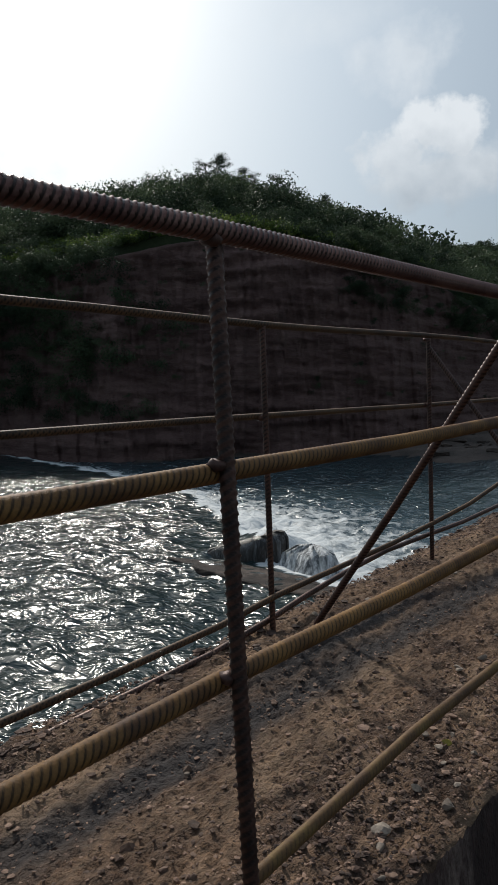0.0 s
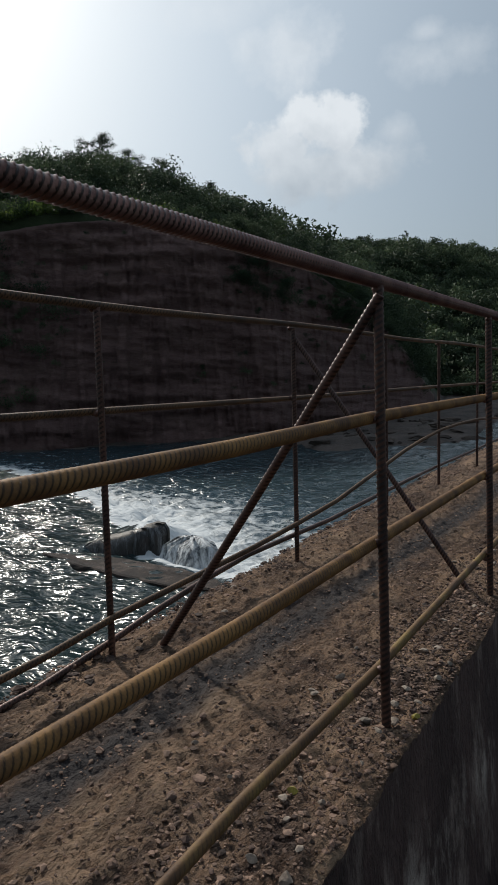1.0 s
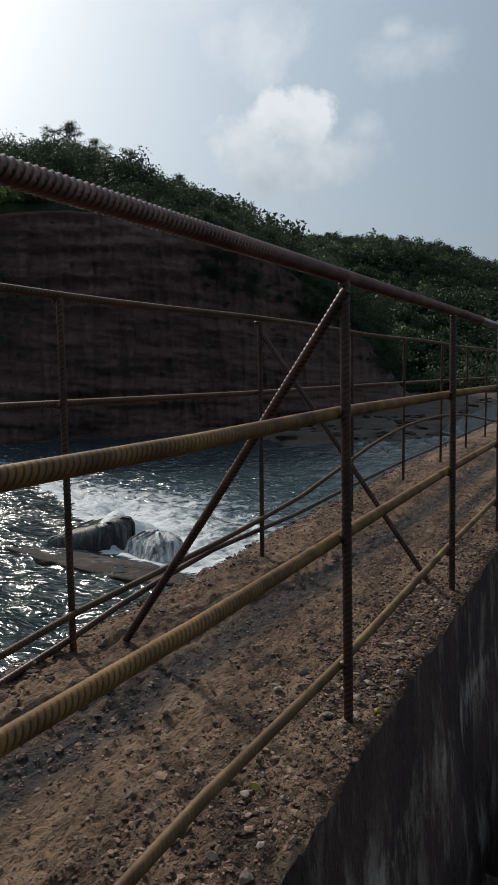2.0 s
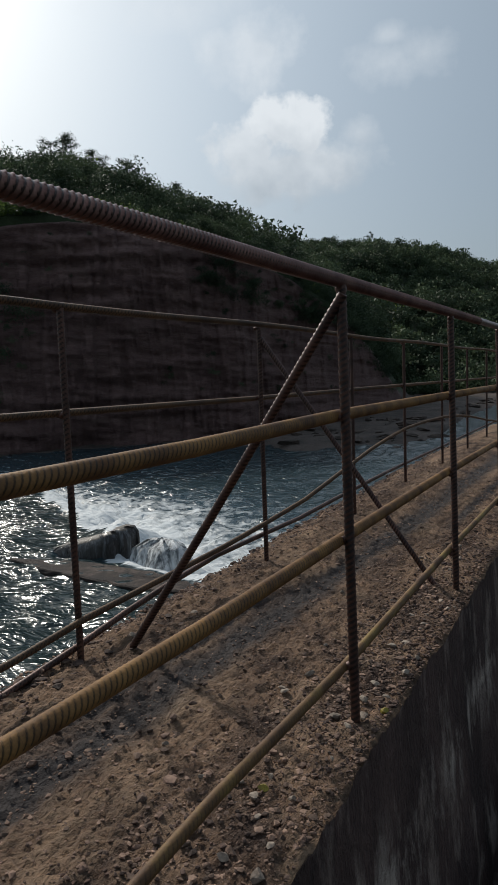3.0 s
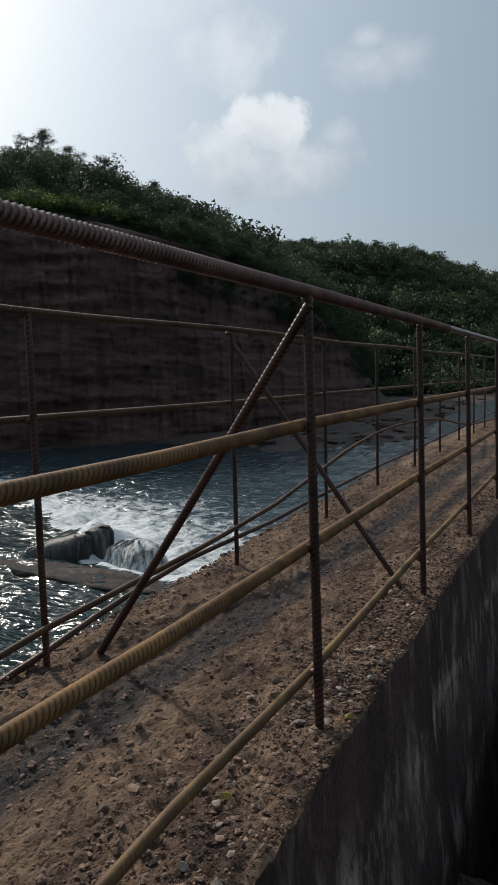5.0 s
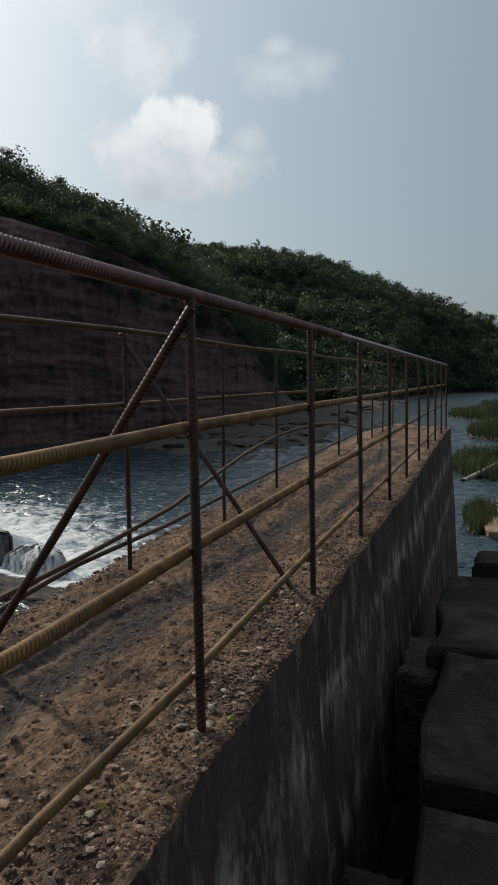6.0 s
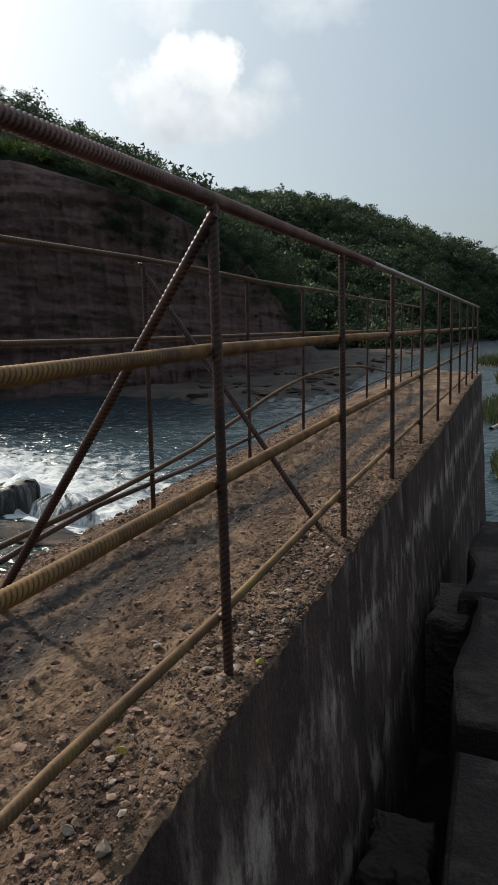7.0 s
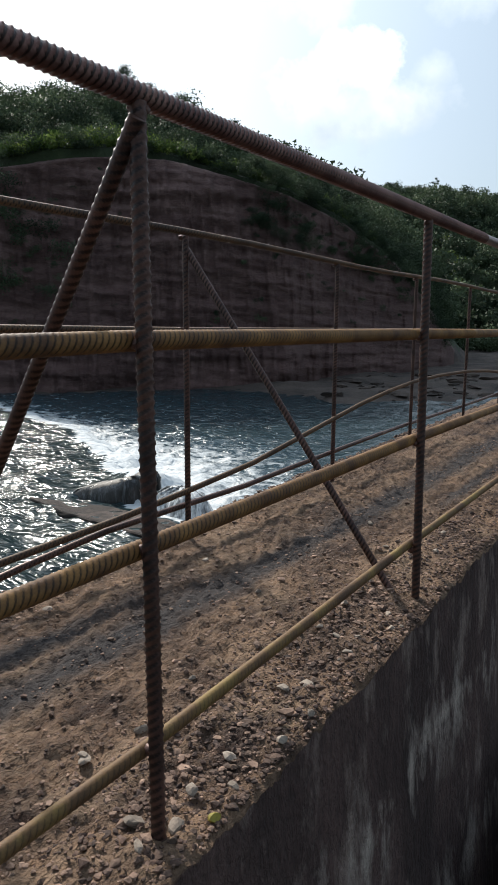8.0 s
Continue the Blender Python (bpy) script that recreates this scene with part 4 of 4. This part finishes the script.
def deck_spots(n, ymax=7.0):
    """More stones along both edges than on the trodden middle, in uneven drifts."""
    m = 8 * n
    y = -.8 + (ymax + .8) * r2.uniform(size=m) ** 1.25
    x = x_left(y) + .02 + (x_right(y) - x_left(y) - .024) * r2.uniform(size=m)
    drift = .5 + .5 * rough_field(x, y, .8, 63, 3)
    w = .34 + .8 * np.clip((x + .32) / .25, 0, 1) + .8 * np.clip((-.78 - x) / .15, 0, 1)
    ok = np.where(r2.uniform(size=m) < w * (.25 + .8 * drift))[0][:n]
    return x[ok], y[ok]


for n, lo, hi, mat, seed, kinds, label in ((30000, .0020, .0048, STONE, 64, CRUMBS, "fine brown grit over the deck"), (13000, .0040, .0095, STONE, 65, CHIPS, "small broken stones over the deck"), (1300, .009, .017, STONE, 66, CHIPS, "coarse stones over the deck")):
    xs, ys = deck_spots(n)
    s = lo + (hi - lo) * r2.uniform(size=len(xs)) ** 2
    gravel("gravel", xs, ys, deck_height(xs, ys) + s * .05, s, mat, label, seed, kinds)
# dark damp gravel in the strip along the wall's edge
n = 7000
ys = -.6 + 6.6 * r2.uniform(size=n) ** 1.2
xs = x_right(ys) - .012 - .26 * r2.uniform(size=n) ** 1.3
ok = rough_field(xs, ys, .9, 68, 3) + r2.uniform(-.5, .5, n) > -.1
xs, ys = xs[ok], ys[ok]
s = .003 + .008 * r2.uniform(size=len(xs)) ** 2
gravel("gravel", xs, ys, deck_height(xs, ys) + s * .1, s, GRIT, "dark damp gravel along the wall's edge", 69, CHIPS)
# clods and rubble along the ragged river edge
n = 2600
ys = r2.uniform(-1.0, 9.0, n)
xs = np.interp(ys, deck_y, edge_l) + r2.uniform(-.05, .20, n)
s = .006 + .020 * r2.uniform(size=n) ** 2.5
gravel("rubble", xs, ys, np.where(xs < np.interp(ys, deck_y, edge_l) + .03, deck_height(xs, ys) - .06, deck_height(xs, ys) - .005), s, GRIT, "brown clods and rubble along the river edge of the deck", 67, CHIPS)

stone_meshes = []
for k in range(6):
    bm = bmesh.new()
    bmesh.ops.create_icosphere(bm, subdivisions=2, radius=1)
    rr = np.random.default_rng(70 + k)
    ax = rr.normal(size=(9, 3))
    ax /= np.linalg.norm(ax, axis=1)[:, None]
    lim = rr.uniform(.45, .8, 9)
    for v in bm.verts:
        p = np.array(v.co[:])
        for a_, l_ in zip(ax, lim):
            d_ = p @ a_
            if d_ > l_:
                p = p - a_ * (d_ - l_)
        v.co = p * np.array([1.15, .85, .62])
    stone_meshes.append(mesh_bm("stone", bm, PEBBLE))
for k in range(80):
    y = -.6 + 4.6 * r2.uniform() ** 1.1
    x = r2.uniform(-.26, float(x_right(y)) - .02) if r2.uniform() < .8 else r2.uniform(-.95, -.3)
    s = r2.uniform(.008, .017)
    if k % 4 == 0:
        x, y, s = float(x_right(y)) - r2.uniform(.02, .16), .5 + .5 * (y + .6), r2.uniform(.011, .021)
    ob = tagged(new("stone", stone_meshes[k % 6]), "pale angular stone lying loose on the deck", "stone", "loose stones")
    ob.matrix_world = Matrix.Translation((x, y, ground_at(x, y) + s * .3)) @ Euler((r2.uniform(-.3, .3), r2.uniform(-.3, .3), r2.uniform(0, 6.3))).to_matrix().to_4x4() @ Matrix.Scale(s, 4)
yellow = stone_meshes[2].copy()
yellow.materials[0] = LICHEN
ob = tagged(new("stone", yellow), "yellow-painted stone chip lying on the deck", "stone", "loose stones")
ob.matrix_world = Matrix.Translation((-.078, 1.668, ground_at(-.078, 1.668) + .006)) @ Matrix.Scale(.016, 4)
ob = tagged(new("stone", yellow), "yellow-painted stone chip lying on the deck", "stone", "loose stones")
ob.matrix_world = Matrix.Translation((.052, 2.11, ground_at(.052, 2.11) + .006)) @ Matrix.Rotation(1, 4, "Z") @ Matrix.Scale(.014, 4)


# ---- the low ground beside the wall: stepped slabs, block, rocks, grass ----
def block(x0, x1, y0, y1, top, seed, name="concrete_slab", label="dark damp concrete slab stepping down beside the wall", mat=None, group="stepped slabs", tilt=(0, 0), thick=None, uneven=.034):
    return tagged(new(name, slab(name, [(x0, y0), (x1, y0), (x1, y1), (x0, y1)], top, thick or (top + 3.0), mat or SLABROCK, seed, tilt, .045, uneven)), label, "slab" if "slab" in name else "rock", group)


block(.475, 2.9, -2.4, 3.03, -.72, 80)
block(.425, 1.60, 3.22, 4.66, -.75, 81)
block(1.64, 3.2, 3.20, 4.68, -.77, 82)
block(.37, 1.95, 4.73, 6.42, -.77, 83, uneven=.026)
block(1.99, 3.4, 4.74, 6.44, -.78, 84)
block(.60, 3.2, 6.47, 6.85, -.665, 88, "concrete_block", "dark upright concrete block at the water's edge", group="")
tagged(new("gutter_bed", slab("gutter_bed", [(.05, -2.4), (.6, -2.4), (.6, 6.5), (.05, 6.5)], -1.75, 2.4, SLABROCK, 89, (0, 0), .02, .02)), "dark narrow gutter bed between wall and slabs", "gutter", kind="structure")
for k, (x0, x1, y0, y1, top) in enumerate(((.17, .40, 4.60, 5.25, -.90), (.17, .41, 2.66, 3.02, -1.02))):
    block(x0, x1, y0, y1, top, 140 + k, "fallen_block", "brown broken stone wedged in the gutter by the wall", BANK, "gutter stones", thick=1.0, uneven=.009)
for k, (x0, x1, y0, y1, top, mat, label) in enumerate(((.60, 1.85, 19.4, 21.6, -3.18, TANROCK, "sunlit tan flat rock at the waterside"), (.95, 1.72, 21.9, 23.2, -3.10, TANROCK, "pale flat rock at the waterside"),
                                                       (1.10, 1.85, 23.5, 25.0, -3.05, BANK, "grey flat rock at the waterside"), (1.25, 2.3, 25.4, 28.0, -2.95, TANROCK, "pale flat rock at the waterside"))):
    block(x0, x1, y0, y1, top, 90 + k, "flat_rock", label, mat, "waterside rocks", (.02, .01), .8, .07)
block(1.85, 4.8, 20.6, 29.0, -2.60, 95, "boulder", "large grey-brown boulder at the waterside", BANK, "waterside rocks", (-.07, .02), 1.5, .12)
v, f = limb([(-.34, 30.0, -3.42), (.46, 31.6, -3.15), (1.4, 33.6, -2.82)], .13, .06, 8)
tagged(new("driftwood_log", mesh_of("driftwood_log", v, f, material("bleached_wood", (.25, .22, .18), (.42, .38, .32), 3, .9, .5, 30), True)), "bleached driftwood log lying on the grassy bank", "log")

# low islands with grass
ISLANDS = ((.45, 22.0, .45, 1.9, -3.40), (1.1, 35.5, 2.2, 5.0, -3.36), (4.9, 42.0, 3.6, 8.0, -3.32), (2.6, 57.0, 3.6, 9.0, -3.30), (8.5, 66.0, 6.0, 12.0, -3.30), (.6, 84.0, 4.5, 10.0, -3.34), (7.2, 34.0, 3.0, 5.5, -3.2), (9.0, 108.0, 10.0, 14.0, -3.3))
for k, (x, y, sx, sy, z) in enumerate(ISLANDS):
    a = np.linspace(0, 2 * np.pi, 9, endpoint=False)
    tagged(new("gravel_bank", slab("gravel_bank", [(x + sx * np.cos(t), y + sy * np.sin(t)) for t in a], z, .8, BANK, 120 + k, (0, 0), .3, .15)), "low muddy gravel bank with grass in the river", "bank", kind="structure")
blades = []
r3 = np.random.default_rng(130)
for (x, y, sx, sy, z), n, h in zip(ISLANDS, (1100, 2600, 2800, 2600, 2800, 2000, 1600, 2200), (.55, .75, .85, .95, 1.1, 1.0, .85, 1.1)):
    a, q = r3.uniform(0, 2 * np.pi, n), np.sqrt(r3.uniform(0, 1, n))
    bx, by = x + sx * q * np.cos(a), y + sy * q * np.sin(a)
    hh, w = h * r3.uniform(.4, 1.1, n), .012 + .0006 * y
    dx, dy, ph = r3.normal(0, .25, n) * hh, r3.normal(0, .25, n) * hh, r3.uniform(0, np.pi, n)
    p0 = np.stack([bx - w * np.cos(ph), by - w * np.sin(ph), np.full(n, z - .05)], 1)
    p1 = np.stack([bx + w * np.cos(ph), by + w * np.sin(ph), np.full(n, z - .05)], 1)
    blades.append(np.stack([p0, p1, np.stack([bx + dx, by + dy, z + hh], 1)], 1).reshape(-1, 3))
stuff("grass", (np.vstack(blades), np.repeat(r3.uniform(0, 1, len(np.vstack(blades)) // 3), 3)), GRASS, "green river grass on the gravel banks", "grass", 3)
shrubs = [(.2, 33.5, -3.4, 1.0), (.9, 34.6, -3.35, 1.3), (-.2, 36.0, -3.4, 1.0), (1.6, 36.5, -3.3, 1.5), (2.4, 35.0, -3.3, 1.4), (4.6, 43, -3.25, 2.0), (6.4, 41, -3.2, 1.9), (3.4, 46, -3.25, 1.7), (2.8, 56, -3.2, 2.1), (4.6, 59, -3.2, 2.1), (8, 66, -3.2, 2.9), (10, 62, -3.2, 2.7), (7.2, 34.5, -3.1, 1.8), (1.2, 78, -3.3, 1.6)]
stuff("river_shrubs", scatter(kinds_a, [s[:3] for s in shrubs], [s[3] for s in shrubs], [s[3] * .9 for s in shrubs], 131), LEAF, "low green shrubs on the river banks", "shrub")

# boulders over the far gravel flats
rock_me = []
for k in range(5):
    me = stone_meshes[k].copy()
    me.materials[0] = BANK
    rr = np.random.default_rng(170 + k)
    co = np.empty(len(me.vertices) * 3, np.float32)
    me.vertices.foreach_get("co", co)
    me.vertices.foreach_set("co", co + rr.normal(0, .07, len(co)).astype(np.float32))
    rock_me.append(me)
for k in range(90):
    az = r3.uniform(8, 26)
    dist = float(np.interp(az, AZ_T, SHORE)) + r3.uniform(-1.5, 22)
    x, y = polar(az, dist)
    s = r3.uniform(.18, .75)
    ob = tagged(new("river_rock", rock_me[k % 5]), "brown weathered river rock on the gravel flat", "rock", "river rocks")
    ob.matrix_world = Matrix.Translation((x, y, max(float(land(np.array(dist), np.array(az))), -3.62) + s * .1)) @ Matrix.Rotation(r3.uniform(0, 6), 4, "Z") @ Matrix.Diagonal((s * r3.uniform(.7, 1.5), s * .8, s * r3.uniform(.35, .8), 1))
